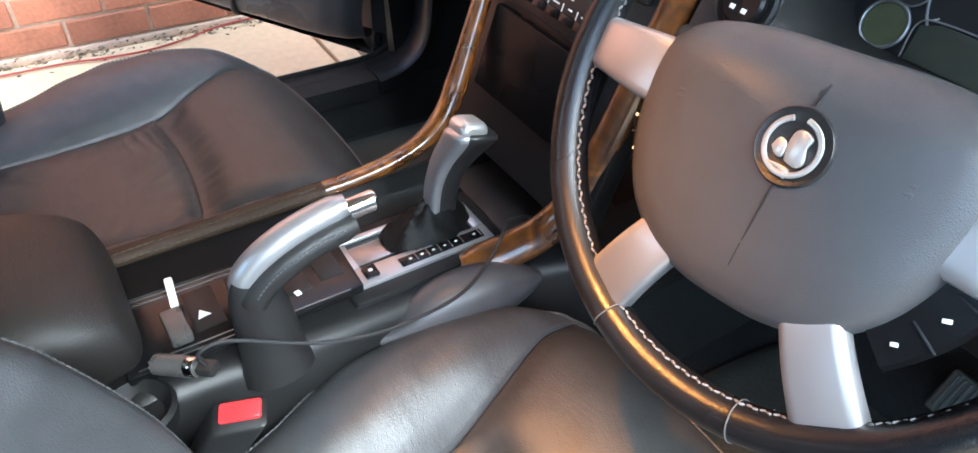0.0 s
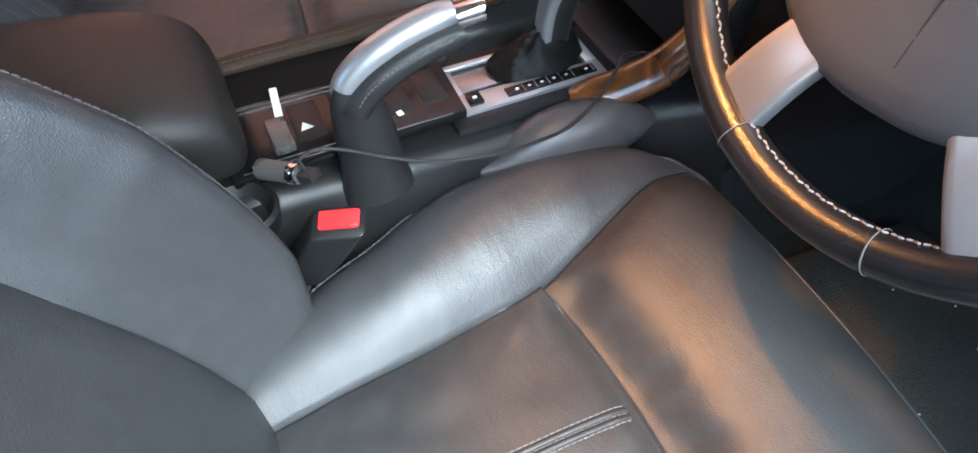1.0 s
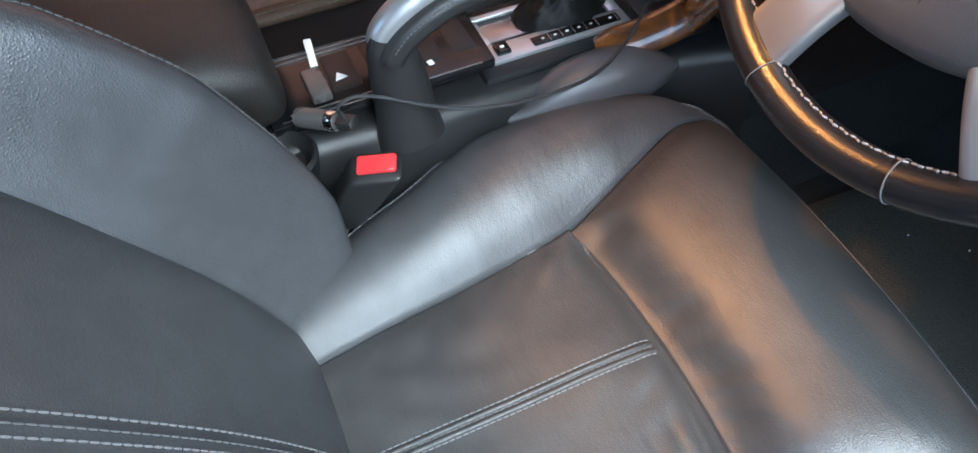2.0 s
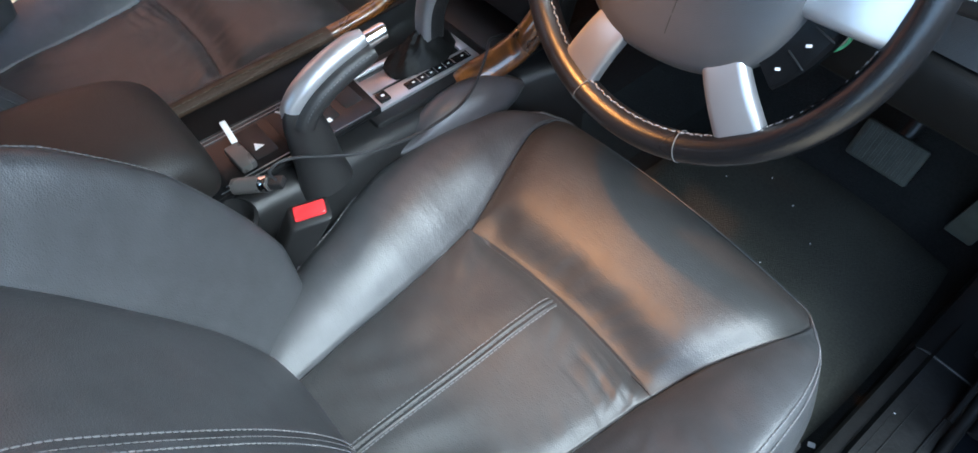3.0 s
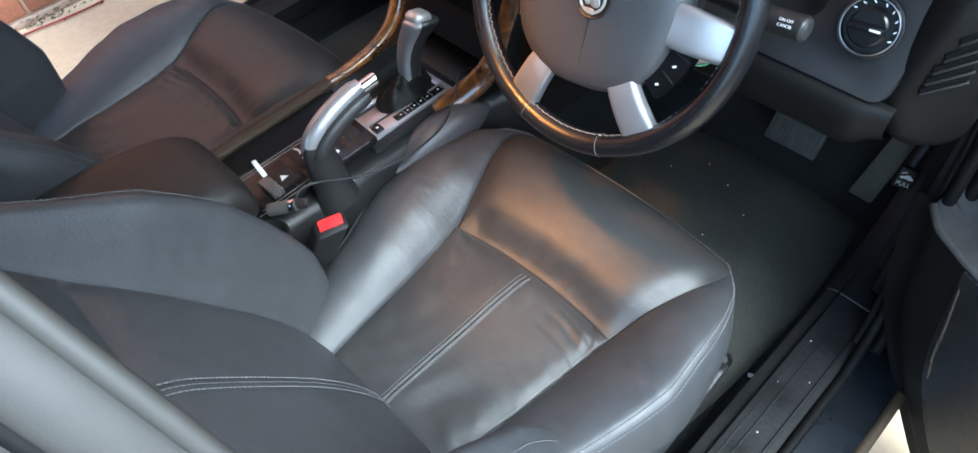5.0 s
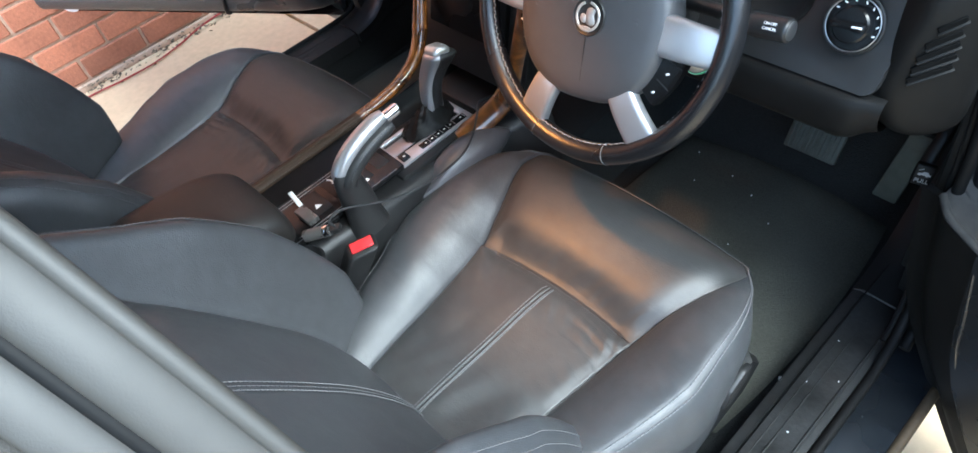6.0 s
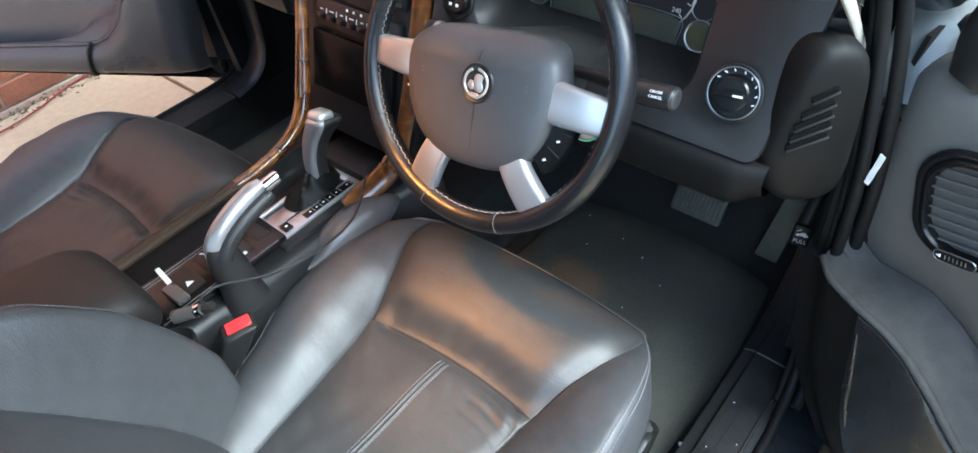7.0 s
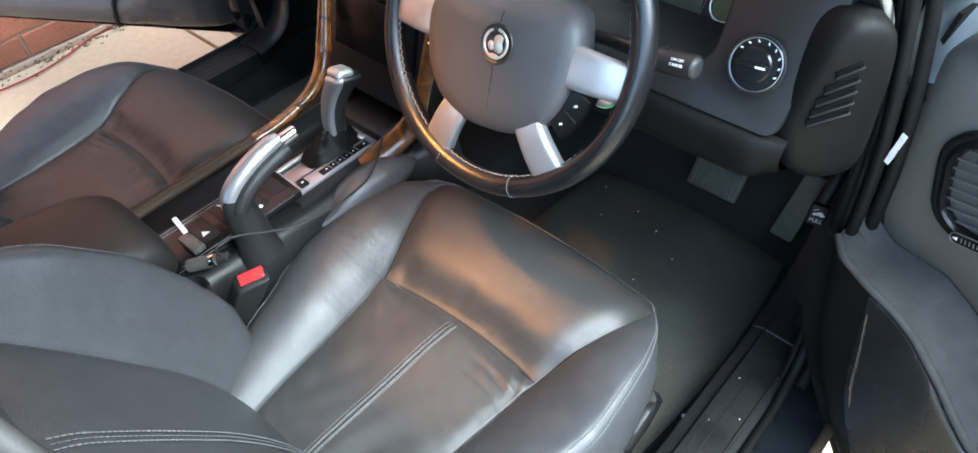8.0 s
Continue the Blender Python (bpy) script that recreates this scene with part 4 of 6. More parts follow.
# brown lid beside the switch panel
lid = []
for y in np.linspace(0.075, 0.30, 8):
    lid.append([(-0.078, y, 0.6035), (-0.075, y, 0.6075), (-0.036, y, 0.5965), (-0.033, y, 0.592), (-0.036, y, 0.580), (-0.078, y, 0.580)])
part("tray_lid", to_mesh("tray_lid", *loft(lid), BROWN, sharp=30), con, "dark brown glossy tray lid")
sw = part("switch_panel", bm_mesh("switch_panel", prism([(-0.031, 0.055), (0.066, 0.055), (0.060, 0.285), (-0.031, 0.288)], 0.012, 0.003), GLOSS, Matrix.Translation((0, 0, 0.5865))), con, "gloss black window switch panel")
for x, y0, y1 in ((-0.0285, 0.066, 0.277), (-0.022, 0.066, 0.20), (0.060, 0.066, 0.27), (0.0535, 0.075, 0.17)):
    part("trim_line", box("trim_line", (x, (y0 + y1) / 2, 0.599), (0.0011, y1 - y0, 0.0012), STEEL, 0.0003), sw, "thin bright line")
for x, y, sx, sy in ((0.012, 0.137, 0.056, 0.030), (0.006, 0.178, 0.050, 0.028), (0.012, 0.222, 0.056, 0.032), (0.010, 0.262, 0.05, 0.026)):
    part("button", box("button", (x, y, 0.5968), (sx, sy, 0.006), PLASTIC_D, 0.002), sw, "black rocker button")
tri = [(-0.0062, -0.005), (0.0062, -0.005), (0, 0.0065)]
part("hazard_mark", bm_mesh("hazard_mark", prism(tri, 0.0006, 0), WHITE, basis((0.022, 0.135, 0.6000), (0.94, -0.34, 0), (0.34, 0.94, 0))), sw, "white triangle mark")
part("mark", to_mesh("mark", *tube([(-0.008 + 0.011 * math.sin(a), 0.172 + 0.011 * math.cos(a), 0.6002) for a in np.linspace(-0.9, 0.75, 12)], 0.0017, 8, flat=0.4), WHITE), sw, "white printed arc")
for x, y, a, l, wd in ((0.012, 0.180, 0, 0.006, 0.006), (0.040, 0.222, 10, 0.007, 0.006), (0.036, 0.205, 70, 0.010, 0.0025)):
    part("mark", box("mark", (x, y, 0.6002), (l, wd, 0.0008), WHITE, 0.0002, (0, 0, a)), sw, "white printed mark")

# gear selector gate
gx0, gx1, gy0, gy1, gz = -0.034, 0.046, 0.288, 0.455, 0.5785
gate = part("selector_bed", box("selector_bed", ((gx0 + gx1) / 2, (gy0 + gy1) / 2 + 0.002, 0.567), (gx1 - gx0 + 0.034, gy1 - gy0 + 0.034, 0.016), PLASTIC_D, 0.006), con, "black selector surround")
fr = [("frame_side", [(gx1 - 0.029, gy0 + 0.0), (gx1, gy0), (gx1, gy1), (gx1 - 0.025, gy1)]), ("frame_side", [(gx0, gy0), (gx0 + 0.008, gy0 + 0.004), (gx0 + 0.008, gy1 - 0.02), (gx0, gy1 - 0.01)]),
      ("frame_end", [(gx0 + 0.008, gy0), (gx1 - 0.029, gy0), (gx1 - 0.029, gy0 + 0.011), (gx0 + 0.008, gy0 + 0.011)]), ("frame_end", [(gx0 + 0.008, gy1 - 0.014), (gx1 - 0.0255, gy1 - 0.014), (gx1 - 0.0255, gy1), (gx0 + 0.008, gy1)])]
for nm, poly in fr:
    part(nm, bm_mesh(nm, prism(poly, 0.005, 0.0012), SILVER, Matrix.Translation((0, 0, 0.5745))), gate, "satin silver frame")
part("slot_plate", box("slot_plate", (-0.004, 0.333, 0.5752), (0.030, 0.066, 0.002), STEEL, 0.0006), gate, "bright slot plate")
part("letter_strip", box("letter_strip", (0.0335, 0.392, 0.5798), (0.0135, 0.105, 0.003), GLOSS, 0.001), gate, "black selector letter strip")
for k, y in enumerate((0.352, 0.3665, 0.381, 0.3955, 0.410, 0.434)):
    part("letter_mark", box("letter_mark", (0.0335, y, 0.5816), (0.0024, 0.0034, 0.0006), WHITE, 0.0002, (0, 0, 8)), gate, "white selector mark")
    part("divider", box("divider", (0.0335, y + 0.0072, 0.5816), (0.012, 0.0012, 0.0006), STEEL, 0.0002), gate)
btn = part("mode_button", box("mode_button", (0.0305, 0.305, 0.5815), (0.017, 0.016, 0.005), GLOSS, 0.0015), gate, "square black mode button")
part("mark", box("mark", (0.0305, 0.305, 0.5844), (0.0035, 0.0045, 0.0006), WHITE, 0.0002), btn, "white mark")

# selector lever: boot, stalk, silver grip, top button
lev = thing("gear_lever", (-0.004, 0.385, 0.582), "silver and black automatic gear lever in a leather boot", "gear lever")
boot = []
for t in np.linspace(0, 1, 14):
    r = 0.040 * (1 - t) ** 1.2 + 0.014
    c = np.array((-0.006, 0.392 + 0.024 * t, 0.579 + 0.044 * t))
    boot.append([c + np.array((0.62 * r * math.cos(a) * (1 + 0.06 * math.sin(6 * a + 9 * t)), 1.05 * r * math.sin(a) * (1 + 0.05 * math.sin(5 * a)), 0.003 * math.sin(7 * a + 11 * t))) for a in np.linspace(0, 2 * np.pi, 28, endpoint=False)])
part("boot", to_mesh("boot", *loft(boot), DARKTRIM), lev, "creased black leather boot")
def lever_rings(k, shift):
    """Rounded square sections from the boot to the knob, wider towards the top."""
    out = []
    for t in np.linspace(0, 1, 16):
        c = spline([(-0.006, 0.413, 0.598), (-0.004, 0.416, 0.640), (0.004, 0.423, 0.674), (0.016, 0.433, 0.703), (0.020, 0.438, 0.716)], 16)[int(round(t * 15))]
        g = k * float(np.interp(t, [0, 0.35, 0.7, 0.9, 1], [0.030, 0.034, 0.046, 0.050, 0.040]))
        out.append([(c[0] + shift[0] + x, c[1] + shift[1] + y * 0.92, c[2] + shift[2] + 0.12 * x - 0.25 * y * t) for x, y in rrect(g, g, g * 0.3, 5)])
    return out


part("grip_core", to_mesh("grip_core", *loft(lever_rings(1.0, (0, 0, 0))), PLASTIC, sharp=60), lev, "black soft grip core")
part("grip", to_mesh("grip", *loft(lever_rings(0.86, (0.0005, -0.0080, 0.001))), SILVER, sharp=60), lev, "satin silver grip shell")
part("release_button", bm_mesh("release_button", rbox((0.036, 0.034, 0.022), 0.0100, 5), CHROME_D, basis((0.019, 0.430, 0.7185), (1, 0, 0.12), (0, 0.93, -0.25))), lev, "pale grey release button")

# hand brake
hb = thing("handbrake", (0.08, 0.2, 0.575), "raised handbrake lever with silver grip and black boot", "handbrake")
bt = spline([(0.084, 0.180, 0.556), (0.0845, 0.178, 0.600), (0.085, 0.175, 0.640), (0.086, 0.172, 0.668), (0.0865, 0.174, 0.684)], 22)
br = np.interp(np.linspace(0, 1, 22), [0, 0.15, 0.5, 1], [0.036, 0.031, 0.0265, 0.0185])
part("boot", to_mesh("boot", *tube(bt, br, 18, flat=0.62, up=(1, 0, 0)), PLASTIC), hb, "black rubber boot")
gp = spline([(0.0855, 0.164, 0.668), (0.086, 0.170, 0.683), (0.087, 0.186, 0.699), (0.0885, 0.212, 0.714), (0.090, 0.240, 0.724), (0.0915, 0.263, 0.7285)], 40)
gr = np.interp(np.linspace(0, 1, 40), [0, 0.08, 0.5, 0.9, 1], [0.0145, 0.0175, 0.0170, 0.0155, 0.012])
part("grip", to_mesh("grip", *tube(gp + np.array((-0.004, 0.0, 0.003)), gr * 0.86, 18, flat=0.9), SILVER), hb, "satin silver grip shell")
part("grip_pad", to_mesh("grip_pad", *tube(gp[4:] + np.array((0.0075, 0.003, -0.0105)), gr[4:] * 0.82, 16, flat=0.9), PLASTIC), hb, "black leather grip underside")
pad_line = gp[6:38] + np.array((0.0205, 0.002, -0.0020))
part("stitching", to_mesh("stitching", *stitches(pad_line, 0.0007, 0.003, 0.0015), THREAD_D), hb, "grey thread")
part("release_button", to_mesh("release_button", *tube(spline([(0.0915, 0.262, 0.7285), (0.092, 0.277, 0.7302), (0.0922, 0.285, 0.731), (0.0922, 0.2862, 0.731)], 10), [0.0098] * 8 + [0.009, 0.006], 18), CHROME), hb, "bright metal release button")

# padded armrest lid behind the switches
arm = thing("armrest", (-0.01, -0.12, 0.585), "brown-black leather padded console armrest lid", "armrest")
rings = []
for y, xa, xb, zb, zt in ((0.078, -0.060, 0.035, 0.612, 0.625), (0.074, -0.085, 0.055, 0.600, 0.652), (0.060, -0.105, 0.068, 0.592, 0.674), (0.02, -0.118, 0.076, 0.588, 0.692), (-0.06, -0.122, 0.078, 0.587, 0.704), (-0.18, -0.122, 0.078, 0.587, 0.708), (-0.30, -0.118, 0.074, 0.587, 0.704), (-0.335, -0.11, 0.066, 0.592, 0.690), (-0.342, -0.10, 0.056, 0.61, 0.67)):
    cx, cz, a, b = (xa + xb) / 2, (zb + zt) / 2, (xb - xa) / 2, (zt - zb) / 2
    ring = []
    for t in np.linspace(0, 2 * np.pi, 44, endpoint=False):
        c, s = math.cos(t), math.sin(t)
        ring.append((cx + a * math.copysign(abs(c) ** 0.5, c), y, cz + b * math.copysign(abs(s) ** 0.62, s)))
    rings.append(ring)
R2 = np.array([spline([r[k] for r in rings], 50) for k in range(44)]).transpose(1, 0, 2)
part("cushion", to_mesh("cushion", *loft(R2), ARM_LEATHER, sharp=80), arm, "leather cushion")
part("bin", box("bin", (-0.020, -0.14, 0.572), (0.180, 0.40, 0.030), PLASTIC_D, 0.008), arm, "black plastic bin rim")
bowl = part("socket_cup", to_mesh("socket_cup", *lathe([(0.030, 0), (0.033, 0.022), (0.029, 0.026), (0.020, 0.012), (0.0, 0.010)], 24), PLASTIC_D, m=pose(0.092, 0.055, 0.568)), arm, "black cup round the power socket")

# phone charger with its cable, lighter-like stick in a smoky holder
ch = thing("phone_charger", (0.085, 0.085, 0.60), "grey phone charger plug with bright band and thin black cable", "charger")
mch = look((0.098, 0.112, 0.617), (0.058, 0.075, 0.603))
part("plug_body", to_mesh("plug_body", *lathe([(0.0075, 0.0), (0.0090, -0.001), (0.0090, -0.012), (0.0098, -0.014), (0.0098, -0.046)], 20), SMOKE, m=mch), ch, "grey-brown plastic plug body")
part("plug_band", to_mesh("plug_band", *lathe([(0.0092, -0.002), (0.0096, -0.003), (0.0096, -0.011), (0.0092, -0.012)], 20), CHROME, m=mch), ch, "bright band")
part("usb_plug", box("usb_plug", (0, 0, 0.008), (0.014, 0.009, 0.018), PLASTIC, 0.002, m=mch), ch, "grey plug")
cab = spline([(0.104, 0.117, 0.624), (0.104, 0.113, 0.639), (0.104, 0.128, 0.645), (0.108, 0.150, 0.640), (0.116, 0.185, 0.624), (0.122, 0.225, 0.608), (0.124, 0.275, 0.596), (0.119, 0.325, 0.588), (0.107, 0.375, 0.582), (0.090, 0.415, 0.590), (0.072, 0.445, 0.603), (0.058, 0.462, 0.606), (0.050, 0.480, 0.598), (0.046, 0.500, 0.590), (0.040, 0.52, 0.572)], 160)
part("cable", to_mesh("cable", *tube(cab, 0.0019, 8), CABLE), ch, "thin black cable")
fob = thing("key_fob", (0.0, 0.10, 0.601), "smoky grey key fob with a white tag stick", "key fob")
part("fob_body", box("fob_body", (0, 0, 0), (0.044, 0.020, 0.011), SMOKE, 0.003, m=basis((0.032, 0.108, 0.6075), (1, 0.03, 0.02), (-0.03, 1, 0))), fob, "smoky translucent body")
part("tag", bm_mesh("tag", rbox((0.0078, 0.036, 0.004), 0.0015, 2), PAPER, basis((-0.008, 0.1150, 0.6135), (0.10, 0.99, 0), (-0.97, 0.10, 0.16))), fob, "white plastic stick")

# seat belt buckle on its stalk
bk = thing("seat_belt_buckle", (0.165, 0.06, 0.42), "black seat belt buckle with red release button", "seat belt buckle")
mb = basis((0.150, 0.127, 0.603), (0.40, 0.90, 0.12), (-0.88, 0.40, 0.22))
rings = []
for q, k, e in ((0.0, 0.90, 0.9), (0.02, 0.98, 0.98), (0.08, 1.0, 1.0), (0.55, 0.94, 0.95), (0.85, 0.80, 0.85), (0.97, 0.66, 0.75), (1.0, 0.58, 0.65)):
    c = Vector((0.150, 0.127, 0.602)).lerp(Vector((0.140, 0.086, 0.535)), q)
    rings.append([c + mb.to_3x3() @ Vector((x * k, y * e, 0)) for x, y in rrect(0.048, 0.031, 0.006, 5)])
body = part("buckle_body", to_mesh("buckle_body", *loft(rings), PLASTIC_D, sharp=50), bk, "black plastic shell")
part("release_button", bm_mesh("release_button", rbox((0.036, 0.018, 0.008), 0.0025, 3), RED, mb @ pose(0, 0.002, -0.0015)), body, "red release button")
part("embossed_mark", box("embossed_mark", (0.0, -0.0065, 0.0034), (0.024, 0.002, 0.0006), RED, 0.0002, m=mb), body)
stalk = spline([(0.1405, 0.088, 0.540), (0.140, 0.076, 0.515), (0.1405, 0.062, 0.485), (0.143, 0.050, 0.445)], 16)
part("stalk", to_mesh("stalk", *tube(stalk, 0.0125, 12, flat=0.45, up=(1, 0, 0)), GREYC), bk, "grey woven stalk sleeve")

# front tray under the stack
part("tray", box("tray", (0.0, 0.505, 0.572), (0.17, 0.075, 0.012), PLASTIC_D, 0.004), con, "dark open tray")

# ---- steering wheel ----
WT = radians(25.8)
WC = Vector((0.3632, 0.4381, 0.9064))
WM = basis(WC, (1, 0.027, 0), (0, math.sin(WT), math.cos(WT))) @ pose(0, 0, 0, 0, 0, 7)
wheel = thing("steering_wheel", WC, "black leather four-spoke steering wheel with satin silver spokes", "steering wheel")
RR = 0.175
ang = np.linspace(0, 2 * np.pi, 120, endpoint=False)
ringp = np.array([(RR * math.cos(a), RR * math.sin(a), 0.0) for a in ang])
sec = np.linspace(0, 2 * np.pi, 18, endpoint=False)
P = np.zeros((120, 18, 3))
for i, a in enumerate(ang):
    fat = 1 + 0.10 * bump(np.abs(((a + np.pi) % (2 * np.pi)) - np.pi) - 0.55, 0.3)
    for j, s in enumerate(sec):
        r = RR + 0.0135 * fat * math.cos(s)
        P[i, j] = r * math.cos(a), r * math.sin(a), 0.0150 * fat * math.sin(s)
rim = part("rim", to_mesh("rim", *grid(P, True, True), RIM, m=WM), wheel, "glossy worn black leather rim")
for deg in (247.5, 284.5, 128, 52):
    a = radians(deg)
    c = np.array((RR * math.cos(a), RR * math.sin(a), 0))
    e = np.array((math.cos(a), math.sin(a), 0))
    loop = np.array([c + e * 0.0140 * math.cos(s) + np.array((0, 0, 0.0156 * math.sin(s))) for s in np.linspace(0, 2 * np.pi, 28, endpoint=False)])
    part("seam", to_mesh("seam", *tube(loop, 0.0005, 6, closed=True, up=(0.1, 0.2, 0.97)), THREAD_D, m=WM), rim, "grey seam thread")
zig = []
for k in range(0, 216):
    a = 2 * np.pi * k / 216
    zig.append(((RR - 0.0131) * math.cos(a), (RR - 0.0131) * math.sin(a), 0.0048 + (0.0016 if k % 2 else -0.0016)))
part("stitching", to_mesh("stitching", *stitches(np.array(zig), 0.0009, 0.0042, 0.0010), THREAD_W, m=WM), rim, "pale grey cross stitching")


def hub_outline(k=1.0):
    half = [(0.0, 0.054), (0.045, 0.054), (0.082, 0.049), (0.100, 0.036), (0.108, 0.012), (0.107, -0.018), (0.100, -0.048), (0.084, -0.077), (0.058, -0.098), (0.030, -0.107), (0.0, -0.109)]
    pts = spline(half + [(-x, y) for x, y in half[-2:0:-1]] + [half[0]], 72)[:-1]
    return pts * k


rings = []
ROLLED = 0.022
for k, z in ((0.97, -0.022), (1.0, -0.008), (1.0, 0.004), (0.975, 0.013), (0.92, 0.0185), (0.80, 0.0225), (0.6, 0.0255), (0.35, 0.0275), (0.1, 0.0285)):
    rings.append([(x, y, z - ROLLED * float(smooth(y, 0.022, 0.062))) for x, y in hub_outline(k)])
hub = part("hub_cover", to_mesh("hub_cover", *loft(rings), GREY_HUB, m=WM, sharp=60), wheel, "charcoal airbag cover")
# round emblem: broken chrome ring in a dished seat, with plain raised shapes
EM = WM @ pose(0.010, -0.005, 0.0272) @ Matrix.Diagonal((0.83, 0.83, 1, 1))
part("emblem_seat", to_mesh("emblem_seat", *lathe([(0.0275, 0.0), (0.0272, 0.0020), (0.0262, 0.0030), (0.0250, 0.0022), (0.0, 0.0020)], 40), PLASTIC, m=EM), hub, "dark dished emblem seat")
part("emblem_ring", to_mesh("emblem_ring", *tube([(0.0190 * math.cos(a), 0.0190 * math.sin(a), 0.0036) for a in np.linspace(radians(112), radians(112 + 330), 44)], 0.0021, 8, flat=0.6), CHROME_D, m=EM), hub, "chrome emblem ring")
for pts in ([(-0.001, -0.010), (0.008, -0.012), (0.0125, -0.007), (0.010, 0.002), (0.0115, 0.009), (0.005, 0.0125), (-0.001, 0.0105), (-0.003, 0.002)], [(-0.013, -0.004), (-0.008, -0.009), (-0.003, -0.008), (-0.004, 0.001), (-0.010, 0.003)], [(-0.015, -0.014), (-0.002, -0.0165), (0.004, -0.0215), (0.005, -0.0150), (-0.002, -0.0135)]):
    part("emblem_shape", bm_mesh("emblem_shape", prism([(x, y) for x, y in spline(pts + pts[:1], 25)[:-1]], 0.0024, 0.0006), CHROME_D, EM @ pose(0, 0, 0.0021)), hub, "plain chrome emblem shape")
part("split_line", to_mesh("split_line", *tube(spline([(0.009, -0.027, 0.0285), (0.007, -0.05, 0.0264), (0.005, -0.072, 0.0240), (0.004, -0.084, 0.0222)], 20), 0.0008, 6), DIAL, m=WM), hub, "thin dark split line")
part("split_line", to_mesh("split_line", *tube(spline([(0.011, 0.019, 0.0284), (0.012, 0.032, 0.0250)], 8), 0.0007, 6), DIAL, m=WM), hub, "thin dark split line")
for x, y, wd in ((-0.070, 0.0, 0.010), (0.068, 0.0, 0.012), (0.0, -0.080, 0.016)):
    for dy in (0, -0.0045):
        part("embossed_bar", box("embossed_bar", (x, y + dy, 0.0243 if abs(x) > 0.01 else 0.0222), (wd, 0.0022, 0.0012), GREY_HUB, 0.0004, m=WM), hub, "faint embossed bar")


def spoke(deg, w0, w1):
    a = radians(deg)
    e, s = np.array((math.cos(a), math.sin(a), 0)), np.array((-math.sin(a), math.cos(a), 0))
    rings = []
    for t in np.linspace(0, 1, 10):
        r = 0.080 + t * (RR - 0.012 - 0.080)
        wdt = w0 + (w1 - w0) * t
        z = 0.004 - 0.006 * t + 0.006 * math.sin(math.pi * t)
        ring = []
        for q in np.linspace(0, 2 * np.pi, 24, endpoint=False):
            c, sn = math.cos(q), math.sin(q)
            ring.append(e * r + s * wdt / 2 * math.copysign(abs(c) ** 0.35, c) + np.array((0, 0, z + 0.010 * math.copysign(abs(sn) ** 0.6, sn))))
        rings.append(ring)
    part("spoke", to_mesh("spoke", *loft(rings), SILVER, m=WM, sharp=60), wheel, "satin silver spoke")


for deg, w0, w1 in ((177, 0.048, 0.037), (-7, 0.050, 0.042), (241, 0.034, 0.043), (302.5, 0.034, 0.043)):
    spoke(deg, w0, w1)
for sg in (1, -1):
    arc = []
    for t in np.linspace(0, 1, 14):
        a = radians(-11 - 33 * t)
        r0, r1 = 0.108 - 0.002 * t, 0.136 if sg > 0 else 0.117
        arc.append([(sg * r0 * math.cos(a), r0 * math.sin(a), -0.010), (sg * r0 * math.cos(a), r0 * math.sin(a), 0.007), (sg * (r1 - 0.003) * math.cos(a), (r1 - 0.003) * math.sin(a), 0.006), (sg * r1 * math.cos(a), r1 * math.sin(a), 0.002), (sg * r1 * math.cos(a), r1 * math.sin(a), -0.010)])
    keys = part("button_panel", to_mesh("button_panel", *loft(arc), GLOSS, m=WM, sharp=35), wheel, "gloss black button panel")
    for t, l in ((0.10, 0.008), (0.45, 0.007), (0.84, 0.006)):
        a = radians(-11 - 33 * t)
        part("mark", box("mark", (sg * (0.124 if sg > 0 else 0.112) * math.cos(a), (0.124 if sg > 0 else 0.112) * math.sin(a), 0.0073), (l * (0.65 if sg > 0 else 0.3), 0.0024, 0.0008), WHITE, 0.0002, (0, 0, sg * 20), m=WM), keys, "white printed mark")
    for t in (0.27, 0.64):
        a = radians(-11 - 33 * t)
        part("gap", box("gap", (sg * (0.126 if sg > 0 else 0.112) * math.cos(a), (0.126 if sg > 0 else 0.112) * math.sin(a), 0.0066), (0.019 if sg > 0 else 0.006, 0.0012, 0.0010), DIAL, 0.0002, (0, 0, sg * math.degrees(a)), m=WM), keys)

# column shroud, ignition ring, stalks
col = thing("steering_column", (0.368, 0.55, 0.84), "black steering column shroud with stalks and ignition lock", "steering column")
rings = []
for t in np.linspace(0, 1, 12):
    c = WC + Vector((0, math.cos(WT), -math.sin(WT))) * (0.035 + 0.20 * t)
    a, b = 0.052 + 0.012 * t, 0.046 + 0.004 * t
    ring = []
    for q in np.linspace(0, 2 * np.pi, 32, endpoint=False):
        cc, ss = math.cos(q), math.sin(q)
        ring.append((c.x + a * math.copysign(abs(cc) ** 0.55, cc), c.y + b * ss * math.sin(WT), c.z + b * math.copysign(abs(ss) ** 0.6, ss)))
    rings.append(ring)
part("shroud", to_mesh("shroud", *loft(rings), PLASTIC, sharp=60), col, "black plastic shroud")
part("ignition_ring", to_mesh("ignition_ring", *lathe([(0.0150, 0.011), (0.0170, 0.0125), (0.0185, 0.010), (0.019, 0.0)], 30), GREEN, m=basis((0.452, 0.520, 0.822), (0.80, 0.60, 0), (0, 0.2, 0.98))), col, "greenish ring round the ignition lock")
